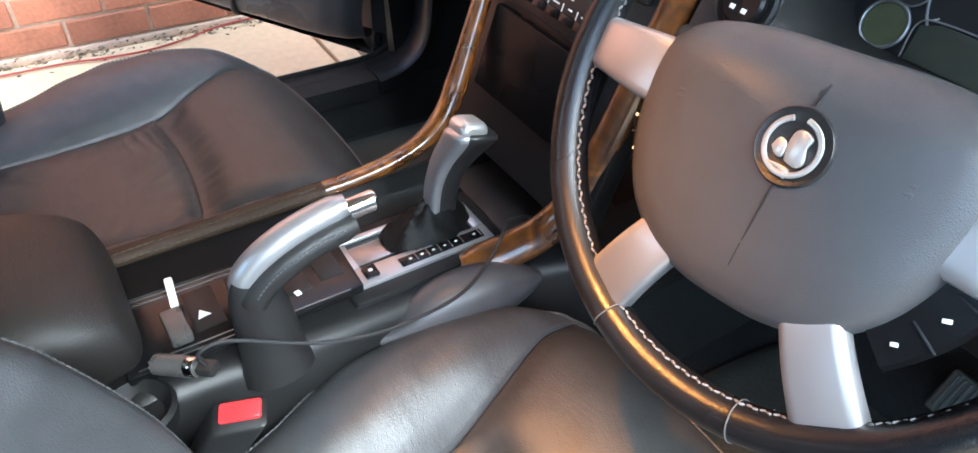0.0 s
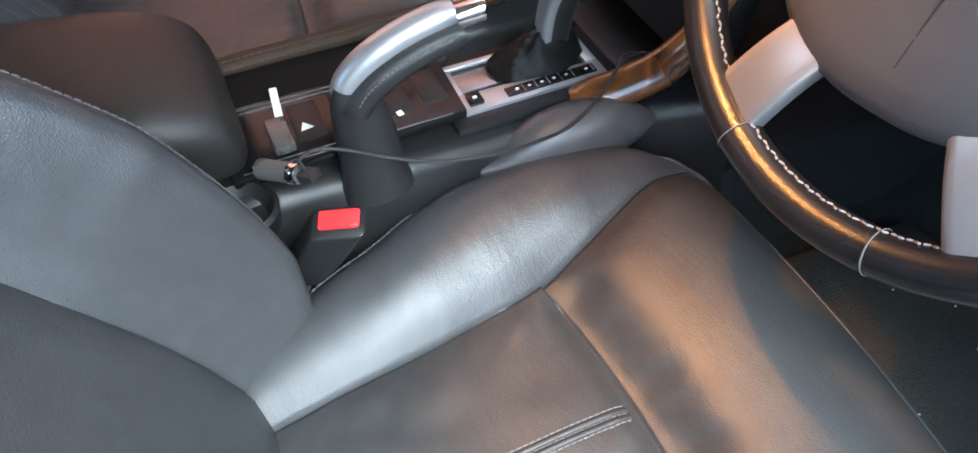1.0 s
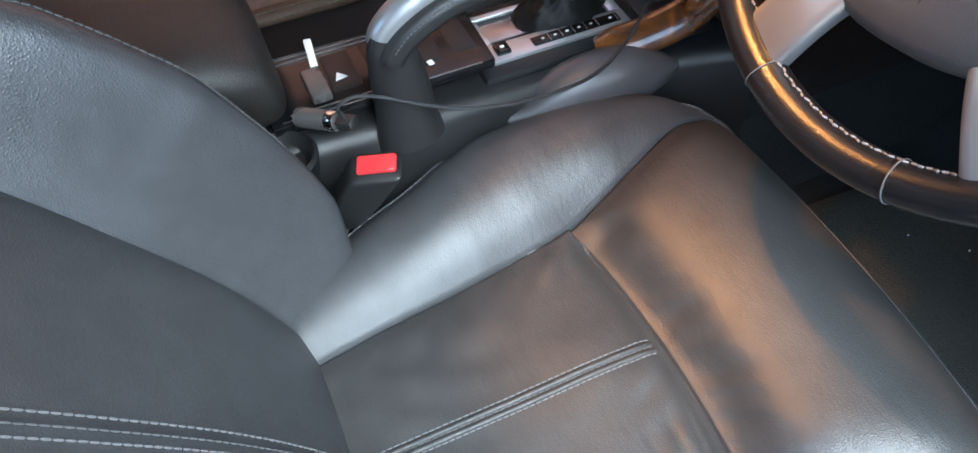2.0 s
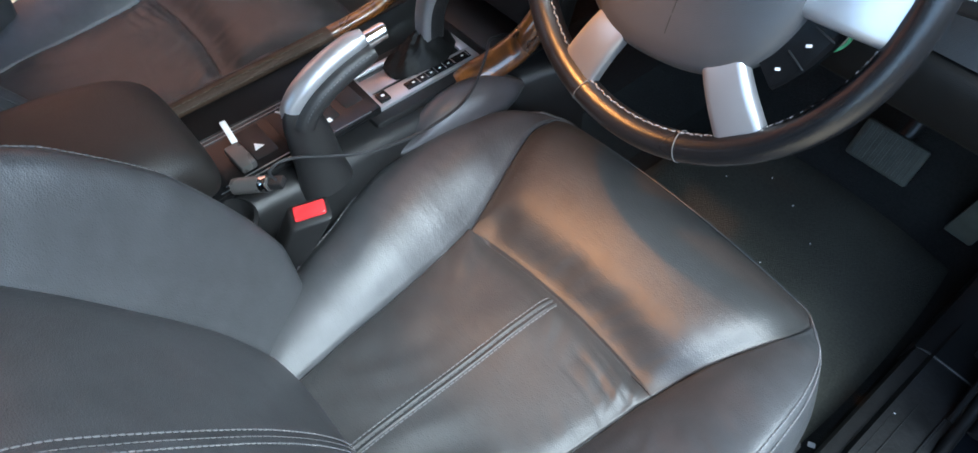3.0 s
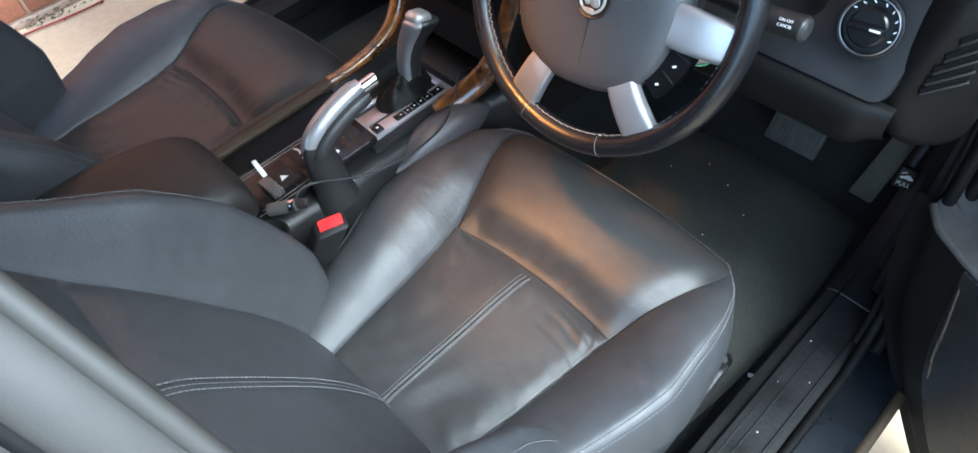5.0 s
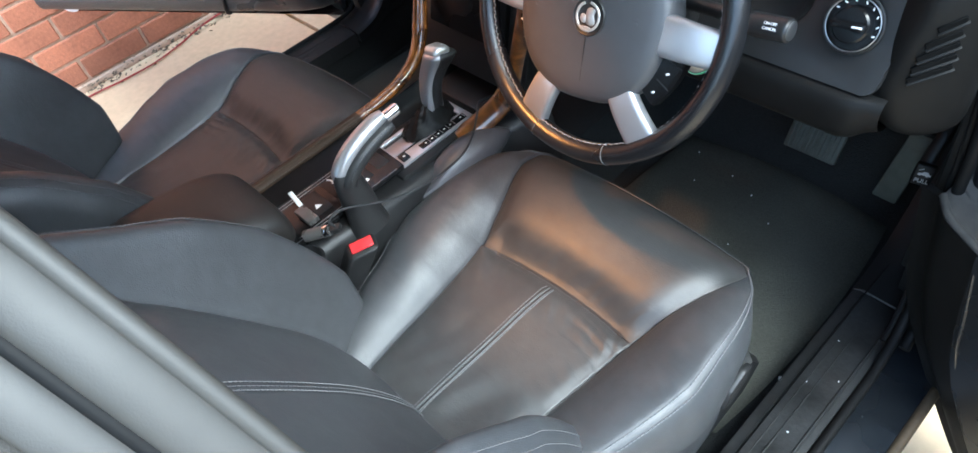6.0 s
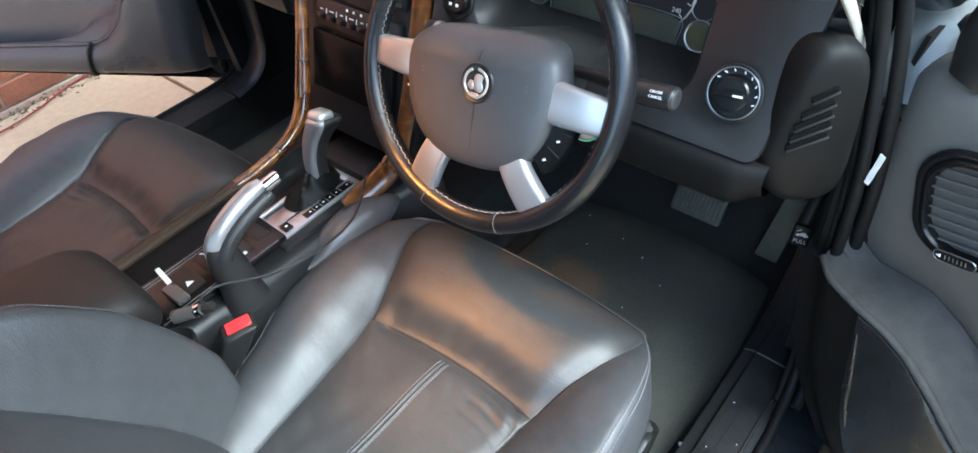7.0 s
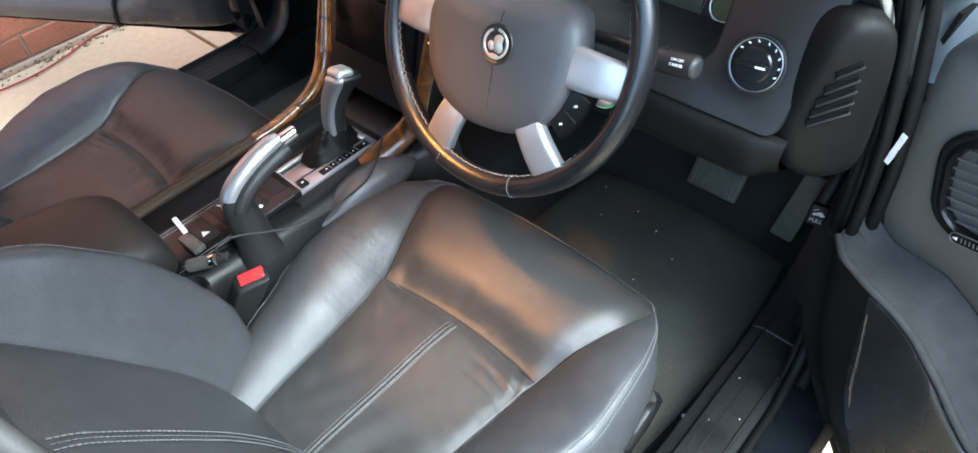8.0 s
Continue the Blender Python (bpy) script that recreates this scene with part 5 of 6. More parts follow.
part("ignition_lock", to_mesh("ignition_lock", *lathe([(0.0, 0.0150), (0.0110, 0.0150), (0.0140, 0.0125), (0.0145, 0.0)], 26), STEEL, m=basis((0.452, 0.519, 0.822), (0.80, 0.60, 0), (0, 0.2, 0.98))), col, "dull metal key lock")
sp = spline([(0.415, 0.545, 0.875), (0.460, 0.535, 0.885), (0.505, 0.525, 0.893), (0.519, 0.522, 0.895)], 16)
rstalk = part("stalk", to_mesh("stalk", *tube(sp, np.interp(np.linspace(0, 1, 16), [0, 0.5, 0.9, 1], [0.008, 0.009, 0.011, 0.015]), 14), PLASTIC_D), col, "black cruise control stalk")
sp2 = spline([(0.516, 0.522, 0.8945), (0.521, 0.521, 0.895), (0.545, 0.520, 0.899), (0.563, 0.519, 0.902), (0.567, 0.5188, 0.9025)], 14)
tip = part("stalk_tip", to_mesh("stalk_tip", *tube(sp2, [0.0110] + [0.0138] * 10 + [0.0130, 0.0120, 0.0105], 20), PLASTIC), rstalk, "thick grey stalk end")
part("stalk_cap", to_mesh("stalk_cap", *tube(sp2[-3:] + np.array((0.0012, 0, 0.0002)), [0.0112, 0.0100, 0.0080], 18), STEEL), rstalk, "grey end cap")
mt = basis((0.543, 0.5085, 0.9070), (0.98, -0.05, 0.16), (-0.1, 0.55, 0.83))
part("lettering", letters("ON-OFF", 0.0044, WHITE, mt @ pose(0.004, 0.0028, 0.0008)), rstalk, "white lettering")
part("lettering", letters("CANCEL", 0.0044, WHITE, mt @ pose(0.004, -0.0028, 0.0008)), rstalk, "white lettering")
lsp = spline([(0.305, 0.55, 0.865), (0.25, 0.552, 0.862), (0.20, 0.553, 0.859), (0.165, 0.553, 0.856)], 16)
lst = part("stalk", to_mesh("stalk", *tube(lsp, np.interp(np.linspace(0, 1, 16), [0, 0.6, 1], [0.008, 0.010, 0.012]), 14), PLASTIC_D), col, "black indicator stalk")
part("stalk_band", to_mesh("stalk_band", *tube([(0.188, 0.553, 0.8583), (0.180, 0.553, 0.8577)], 0.0128, 14), STEEL), lst, "bright band")

# ---- dashboard ----
dash = thing("dashboard", (0, 0.7, 0.70), "black soft plastic dashboard with gauges, vents and light switch", "dashboard")
SL = 0.45


def fy(z, base=0.585):
    return base + SL * (z - 0.89)


# upper pad from the fascia edge to the windscreen
rows = []
for x in np.linspace(-0.685, 0.697, 60):
    hump = 0.050 * smooth(x, 0.17, 0.24) * (1 - 0.35 * smooth(x, 0.55, 0.64))
    rows.append(spline([(x, fy(0.965 + 0.9 * hump) + 0.012, 0.962 + 0.9 * hump), (x, fy(0.985 + 0.6 * hump), 0.983 + 0.6 * hump), (x, fy(0.99 + 0.8 * hump) + 0.022, 0.994 + 0.85 * hump), (x, 0.74, 0.998 + hump), (x, 0.86, 0.985 + 0.3 * hump), (x, 1.05, 0.955)], 24))
part("upper_pad", to_mesh("upper_pad", *grid(np.array(rows)), PLASTIC, sharp=60), dash, "black soft upper pad")


def ring_panel(name, outer, inner, depth_y, mat):
    """Sloping fascia with an opening: outlines in x, z; the opening's wall runs back to the plane at depth_y."""
    P = []
    wallside = depth_y > 0
    loops = ((inner, 0.0025), (inner, 0.006), (inner, depth_y)) if wallside else ((outer, 0.05), (outer, 0.004), (outer, 0.0), (inner, 0.0), (inner, 0.004))
    for k, (loop, back) in enumerate(loops):
        sc = ((1.0, 0.995, 0.97) if wallside else (1, 1, 0.992, 1.02, 1.0))[k]
        cx, cz = np.mean(np.array(loop), 0)
        P.append([(cx + (x - cx) * sc, fy(cz + (z - cz) * sc) + back, cz + (z - cz) * sc) for x, z in loop])
    return to_mesh(name, *loft(P, caps=False), mat, sharp=50)


def box_loop(x0, x1, z0, z1, r, n=8):
    return [((x0 + x1) / 2 + a, (z0 + z1) / 2 + b) for a, b in rrect(x1 - x0, z1 - z0, r, n)]


fascia_loop = [(x - (0.020 * float(smooth(0.925 - z, 0.0, 0.09)) if x > 0.6 else 0.0), z) for x, z in box_loop(0.150, 0.676, 0.823, 1.010, 0.016)]
part("fascia", ring_panel("fascia", fascia_loop, box_loop(0.222, 0.553, 0.862, 1.001, 0.036), 0, PLASTIC), dash, "black driver's fascia")
part("binnacle_wall", ring_panel("binnacle_wall", None, box_loop(0.222, 0.553, 0.862, 1.001, 0.036), 0.105, PLASTIC), dash, "dark binnacle wall")

# instrument cluster
cl = part("instrument_panel", box("instrument_panel", (0.386, fy(0.908) + 0.115, 0.908), (0.34, 0.012, 0.145), DIAL, 0.002, (-24, 0, 0)), dash, "black instrument panel")
CM = basis((0.386, fy(0.905) + 0.1085, 0.905), (1, 0, 0), (0, 0.407, 0.914))


def dial(x, y, r, mat, ringr=0.0022):
    d = part("dial", to_mesh("dial", *lathe([(r, 0), (r, 0.0015), (0, 0.0016)], 40), mat, m=CM @ pose(x, y, 0)), cl)
    part("dial_ring", to_mesh("dial_ring", *tube([(r * math.cos(a), r * math.sin(a), 0.003) for a in np.linspace(0, 2 * np.pi, 48, endpoint=False)], ringr * 0.8, 8, closed=True), STEEL, m=CM @ pose(x, y, 0)), d, "chrome dial ring")
    return d


for x, y, r in ((0.125, -0.028, 0.0195), (-0.126, -0.028, 0.0195)):
    dial(x, y, r, DIALG)
for x in (0.121, -0.121):
    dial(x, 0.008, 0.017, DIAL, 0.0012)
for sg, x in ((1, 0.052), (-1, -0.052)):
    d = dial(x, 0.018, 0.055, DIAL, 0.0016)
    for k in range(13):
        a = radians(215 - 250 * k / 12)
        part("tick", box("tick", (x + 0.049 * math.cos(a), 0.018 + 0.049 * math.sin(a), 0.0022), (0.006, 0.0012, 0.0008), WHITE, 0, (0, 0, math.degrees(a)), m=CM), d)
    a = radians(172)
    part("needle", box("needle", (x + 0.020 * math.cos(a), 0.018 + 0.020 * math.sin(a), 0.0045), (0.042, 0.0018, 0.0012), WHITE, 0.0003, (0, 0, math.degrees(a)), m=CM), d, "white needle")
    part("needle_cap", to_mesh("needle_cap", *lathe([(0.0075, 0), (0.0075, 0.005), (0.006, 0.006), (0, 0.006)], 24), GLOSS, m=CM @ pose(x, 0.018, 0.002)), d, "round needle cap")
    if sg > 0:
        for txt, k, rr in (("20", 1, 0.040), ("200", 10.2, 0.040), ("240", 12, 0.040)):
            a = radians(215 - 250 * k / 12)
            part("lettering", letters(txt, 0.0085, WHITE, CM @ pose(x + rr * math.cos(a), 0.018 + rr * math.sin(a), 0.0026)), d, "white figures")
        part("lettering", letters("km/h", 0.006, WHITE, CM @ pose(x + 0.006, 0.042, 0.0026)), d, "white lettering")
    lc = part("trip_display", bm_mesh("trip_display", prism([(x - 0.045, -0.046), (x + 0.043, -0.046), (x + 0.045, -0.018), (x + 0.03, -0.012), (x - 0.03, -0.012), (x - 0.047, -0.018)], 0.003, 0.001), LCD, CM @ pose(0, 0, 0.002)), cl, "dark greenish trip display")
    part("display_rim", to_mesh("display_rim", *tube(spline([(x - 0.047, -0.046, 0.0055), (x - 0.049, -0.018, 0.0055), (x - 0.03, -0.0105, 0.0055), (x + 0.03, -0.0105, 0.0055), (x + 0.047, -0.018, 0.0055), (x + 0.045, -0.046, 0.0055)], 40), 0.0008, 6), STEEL, m=CM), lc, "thin bright rim")

# round light switch
LM = basis((0.606, fy(0.889) - 0.001, 0.889), (1, 0, 0), (0, 0.41, 0.912))
ls = part("light_switch", to_mesh("light_switch", *lathe([(0.031, 0.0), (0.032, 0.004), (0.029, 0.0065), (0.0275, 0.004), (0.022, 0.004), (0.0, 0.0035)], 44), GLOSS, m=LM), dash, "round black light switch")
part("bezel", to_mesh("bezel", *tube([(0.0318 * math.cos(a), 0.0318 * math.sin(a), 0.004) for a in np.linspace(0, 2 * np.pi, 48, endpoint=False)], 0.0018, 8, closed=True), PLASTIC_D, m=LM), ls, "black bezel")
part("bright_ring", to_mesh("bright_ring", *tube([(0.0292 * math.cos(a), 0.0292 * math.sin(a), 0.0064) for a in np.linspace(0, 2 * np.pi, 48, endpoint=False)], 0.0007, 8, closed=True), STEEL, m=LM), ls, "thin bright ring")
part("knob", to_mesh("knob", *lathe([(0.0205, 0.0), (0.020, 0.010), (0.018, 0.012), (0, 0.0125)], 36), GLOSS, m=LM @ pose(0, 0, 0.003)), ls, "gloss black turning knob")
part("knob_grip", box("knob_grip", (0, 0, 0.018), (0.038, 0.0085, 0.012), GLOSS, 0.003, (0, 0, 6), m=LM), ls, "raised grip bar")
part("mark", box("mark", (0.011, 0.0012, 0.0245), (0.011, 0.0022, 0.0006), WHITE, 0.0002, (0, 0, 6), m=LM), ls, "white pointer")
for deg in (150, 128, 105, 78, 55, 32, 8, -15):
    a = radians(deg)
    part("mark", box("mark", (0.0255 * math.cos(a), 0.0255 * math.sin(a), 0.0048), (0.0034, 0.0016, 0.0006), WHITE, 0.0002, (0, 0, deg + 40), m=LM), ls, "white printed symbol bar")

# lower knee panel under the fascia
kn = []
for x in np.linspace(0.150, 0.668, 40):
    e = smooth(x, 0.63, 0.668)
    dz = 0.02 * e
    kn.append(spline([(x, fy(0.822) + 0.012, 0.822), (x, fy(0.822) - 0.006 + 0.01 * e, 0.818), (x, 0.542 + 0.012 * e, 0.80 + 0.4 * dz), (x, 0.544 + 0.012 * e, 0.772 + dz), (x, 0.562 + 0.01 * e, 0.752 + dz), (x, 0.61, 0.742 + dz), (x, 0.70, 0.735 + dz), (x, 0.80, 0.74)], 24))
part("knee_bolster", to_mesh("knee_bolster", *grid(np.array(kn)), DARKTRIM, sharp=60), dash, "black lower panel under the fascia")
part("lower_edge", to_mesh("lower_edge", *tube(spline([(0.44, 0.70, 0.716), (0.52, 0.69, 0.712), (0.59, 0.675, 0.712), (0.635, 0.665, 0.722)], 20), 0.006, 8), PLASTIC), dash, "plastic under-panel edge")
part("under_panel", sheet("under_panel", [[(0.16, y, z), (0.40, y, z - 0.005), (0.665, y, z)] for y, z in ((0.66, 0.725), (0.80, 0.70), (1.0, 0.66), (1.2, 0.62))], 10, 10, PLASTIC_D), dash, "black under-dash panel")

# rounded side pod with slanted vents at the door end
PM = basis((0.703, 0.610, 0.872), (0.70, 0.714, 0.0), (0.02, 0.02, 0.98))
pod_loop = spline([(-0.004, 0.096), (0.018, 0.087), (0.031, 0.069), (0.039, 0.028), (0.043, -0.025), (0.045, -0.080), (0.036, -0.113), (0.0, -0.121), (-0.039, -0.107), (-0.062, -0.074), (-0.067, -0.042), (-0.060, -0.003), (-0.050, 0.040), (-0.040, 0.073), (-0.025, 0.092), (-0.004, 0.096)], 76)[:-1]
rings = []
for k, z in ((0.96, -0.06), (1.0, -0.026), (0.995, -0.012), (0.97, -0.003), (0.92, 0.003), (0.84, 0.007), (0.70, 0.010), (0.45, 0.0115), (0.2, 0.012), (0.02, 0.012)):
    rings.append([(x * k, y * k, z - 2.6 * min(x * k + 0.012, 0.0) ** 2 - 3.0 * max(x * k - 0.005, 0.0) ** 2) for x, y in pod_loop])
pod = part("side_pod", to_mesh("side_pod", *loft(rings), DARKTRIM, m=PM, sharp=60), dash, "black rounded side pod")
for (xa, ya), (xb, yb) in (((-0.029, 0.0345), (-0.004, 0.0470)), ((-0.036, 0.0160), (-0.004, 0.0310)), ((-0.041, 0.0005), (-0.003, 0.0170)), ((-0.043, -0.0135), (-0.002, 0.0025)), ((-0.044, -0.0265), (-0.002, -0.0110))):
    xm, ym, ln, an = (xa + xb) / 2, (ya + yb) / 2, math.hypot(xb - xa, yb - ya), math.degrees(math.atan2(yb - ya, xb - xa))
    # solid bars on the pod, shade of the openings put into their colour
    part("vent_gap_shade", bm_mesh("vent_gap_shade", rbox((ln, 0.0075, 0.003), 0.0012, 1), VENT_SHADE, PM @ pose(xm - 0.002, ym + 0.0048, 0.0112, 0, -4, an)), pod, "near-black bar for the shade in a vent gap")
    part("vent_slat", bm_mesh("vent_slat", rbox((ln + 0.002, 0.0034, 0.006), 0.0014, 2), DARKTRIM, PM @ pose(xm, ym, 0.0108, 30, -4, an)), pod, "slanted black vent slat")
part("pad_end", box("pad_end", (0.672, 0.660, 0.968), (0.040, 0.05, 0.03), PLASTIC_D, 0.008, (10, 0, 20)), dash, "black pad end")

# mirror control and centre stack
MM = basis((0.196, fy(0.893) - 0.001, 0.893), (1, 0, 0), (0, 0.41, 0.912))
mk = part("mirror_control", to_mesh("mirror_control", *lathe([(0.0285, 0), (0.0285, 0.004), (0.026, 0.0055), (0.0235, 0.002), (0, 0.002)], 40), PLASTIC_D, m=MM), dash, "round mirror control")
part("knob", to_mesh("knob", *lathe([(0.0205, 0), (0.0195, 0.008), (0.017, 0.010), (0, 0.009)], 32), GLOSS, m=MM), mk, "gloss black knob")
for x, y, l, wd in ((0, 0.006, 0.014, 0.002), (-0.006, -0.007, 0.005, 0.004), (0.006, -0.007, 0.005, 0.004)):
    part("mark", box("mark", (x, y, 0.0102), (l, wd, 0.0006), WHITE, 0.0002, m=MM), mk, "white printed mark")

SM = basis((0.0, 0.540, 0.750), (1, 0, 0), (0, 0.287, 0.958))
stack = thing("centre_stack", (0, 0.56, 0.60), "black centre stack with climate controls between burl wood rails", "centre stack")
part("stack_face", box("stack_face", (0.0, 0.06, -0.018), (0.262, 0.40, 0.03), PLASTIC_D, 0.006, m=SM), stack, "black face panel")
ds = part("display_block", box("display_block", (-0.010, -0.016, 0.001), (0.190, 0.100, 0.014), SCREEN, 0.004, m=SM), stack, "gloss black lower panel")
cc = part("climate_panel", box("climate_panel", (0.0, 0.066, 0.001), (0.195, 0.046, 0.014), PLASTIC_D, 0.004, m=SM), stack, "black climate control panel")
for k in range(7):
    part("key", box("key", (-0.080 + 0.0235 * k, 0.060, 0.009), (0.020, 0.010, 0.004), GLOSS, 0.0012, m=SM), cc, "black key")
    part("mark", box("mark", (-0.080 + 0.0235 * k, 0.0705, 0.0086), (0.0105 if k % 2 else 0.006, 0.0016, 0.0008), WHITE, 0.0002, m=SM), cc, "white printed mark")
    part("mark", box("mark", (-0.0685 + 0.0235 * k, 0.0690, 0.0086), (0.0014, 0.0085, 0.0008), WHITE, 0.0002, m=SM), cc, "white printed mark")
for x in (-0.020, -0.005, 0.012):
    part("mark", box("mark", (x, 0.082, 0.0086), (0.004, 0.004, 0.0008), WHITE, 0.0002, m=SM), cc, "white printed mark")
for x in (-0.055, 0.055):
    vt = part("vent", box("vent", (x, 0.140, 0.002), (0.098, 0.062, 0.014), PLASTIC_D, 0.006, m=SM), stack, "black centre vent")
    for k in range(5):
        part("vent_slat", box("vent_slat", (x, 0.118 + 0.011 * k, 0.010), (0.086, 0.004, 0.008), PLASTIC, 0.001, (25, 0, 0), m=SM), vt)
part("upper_key", box("upper_key", (0.0, 0.190, 0.0), (0.20, 0.022, 0.014), PLASTIC, 0.003, m=SM), stack, "black upper key row")

# passenger side of the dashboard with the glove box
rows = []
for x in np.linspace(-0.668, -0.125, 36):
    e = smooth(-x, 0.62, 0.668)
    rows.append(spline([(x, fy(0.985) + 0.014, 0.975), (x, fy(0.97) - 0.002, 0.960), (x, fy(0.93) + 0.004, 0.915), (x, 0.595, 0.86), (x, 0.580, 0.80), (x, 0.582, 0.765 + 0.02 * e), (x, 0.60, 0.745 + 0.02 * e), (x, 0.68, 0.730 + 0.02 * e), (x, 0.85, 0.70), (x, 1.10, 0.66)], 30))
part("passenger_fascia", to_mesh("passenger_fascia", *grid(np.array(rows)), PLASTIC, sharp=60), dash, "black passenger fascia")
part("glove_box_lid", to_mesh("glove_box_lid", *loft([[(x, y - 0.004, z) for y, z in ((0.578, 0.865), (0.571, 0.86), (0.564, 0.80), (0.568, 0.772), (0.580, 0.768))] for x in (-0.60, -0.20)]), PLASTIC, sharp=40), dash, "black glove box lid")

# ---- pedals and bonnet release ----
pb = thing("brake_pedal", (0.46, 0.97, 0.30), "worn ribbed rubber brake pedal", "pedal", group="pedals")
BM = basis((0.458, 0.928, 0.388), (1, 0.0, 0.0), (0, 0.55, 0.83))
pad = part("pad", bm_mesh("pad", rbox((0.104, 0.064, 0.014), 0.005, 3), PEDAL, BM), pb, "worn greenish-grey rubber pad")
for k in range(11):
    part("rib", box("rib", (-0.042 + 0.0084 * k, 0, 0.008), (0.0042, 0.054, 0.005), PEDAL, 0.001, m=BM), pad)
part("arm", to_mesh("arm", *tube(spline([(0.462, 0.945, 0.395), (0.468, 0.985, 0.46), (0.47, 1.02, 0.56), (0.47, 1.03, 0.68)], 14), 0.012, 8, flat=0.6), PLASTIC_D), pb, "black painted arm")
pa = thing("accelerator_pedal", (0.61, 0.95, 0.30), "long dark plastic accelerator pedal", "pedal", group="pedals")
AM = basis((0.6185, 0.930, 0.407), (0.99, 0.0, 0.10), (0.10, 0.10, 0.98))
part("pad", bm_mesh("pad", prism([(-0.040, -0.072), (0.004, -0.078), (0.040, 0.078), (0.002, 0.082)], 0.012, 0.004), PEDAL, AM), pa, "dark greenish-grey pad")
part("arm", to_mesh("arm", *tube(spline([(0.622, 0.945, 0.45), (0.625, 0.99, 0.52), (0.625, 1.02, 0.62)], 10), 0.008, 8), PLASTIC_D), pa, "black painted arm")
pl_ = thing("bonnet_release", (0.668, 0.87, 0.45), "black bonnet release handle with white car symbol and lettering", "release handle")
BR = basis((0.668, 0.852, 0.480), (0.86, 0.28, -0.1), (0.12, 0.30, 0.93))
part("handle", bm_mesh("handle", rbox((0.030, 0.038, 0.014), 0.004, 3), PLASTIC_D, BR), pl_, "black plastic handle")
part("stem", to_mesh("stem", *tube(spline([(0.664, 0.862, 0.49), (0.667, 0.885, 0.525), (0.668, 0.91, 0.55)], 8), 0.011, 10, flat=0.6), PLASTIC_D), pl_, "black stem")
part("lettering", letters("PULL", 0.0098, WHITE, BR @ pose(0, -0.0095, 0.0078)), pl_, "white lettering")
part("symbol", bm_mesh("symbol", prism([(-0.012, 0), (-0.010, 0.004), (-0.005, 0.0048), (-0.001, 0.0085), (0.006, 0.0085), (0.009, 0.0045), (0.0125, 0.003), (0.0125, 0), (0.009, 0), (0.006, -0.002), (0.003, 0), (-0.005, 0), (-0.008, -0.002)], 0.0006, 0), WHITE, BR @ pose(0, 0.001, 0.0074) @ Matrix.Diagonal((0.8, 0.8, 1, 1))), pl_, "white car outline with raised bonnet")
part("symbol", to_mesh("symbol", *tube([(-0.010, 0.0085, 0.0078), (-0.003, 0.0125, 0.0078)], 0.0008, 6), WHITE, m=BR), pl_)

# crumbs on the mat and a white scrap by the seat rail
rng = random.Random(11)
for x, y in ((0.281, 0.804), (0.395, 0.835), (0.335, 0.86), (0.46, 0.79), (0.24, 0.88), (0.43, 0.70)):
    s = rng.uniform(0.0016, 0.0026)
    single("crumb", bm_mesh("crumb", rbox((s * 1.6, s, s * 0.8), s * 0.25, 1), WHITE, pose(x, y, 0.2715 + s * 0.3, 0, 0, rng.uniform(0, 180))), "tiny pale crumb on the floor mat", "crumb", group="crumbs on the mat")
for x, y in ((0.70, 0.49), (0.722, 0.40), (0.692, 0.31), (0.735, 0.52), (0.715, 0.23), (0.70, 0.585), (0.738, 0.34)):
    s = rng.uniform(0.0012, 0.0021)
    single("crumb", bm_mesh("crumb", rbox((s * 1.6, s, s * 0.8), s * 0.25, 1), WHITE, pose(x, y, 0.3405 + s * 0.3, 0, 0, rng.uniform(0, 180))), "tiny pale grit on the scuff plate", "crumb", group="grit on the scuff plate")
single("paper_scrap", bm_mesh("paper_scrap", rbox((0.010, 0.007, 0.004), 0.0012, 2), PAPER, pose(0.656, 0.512, 0.2695, 12, 8, 30)), "small white paper scrap on the carpet", "paper scrap")

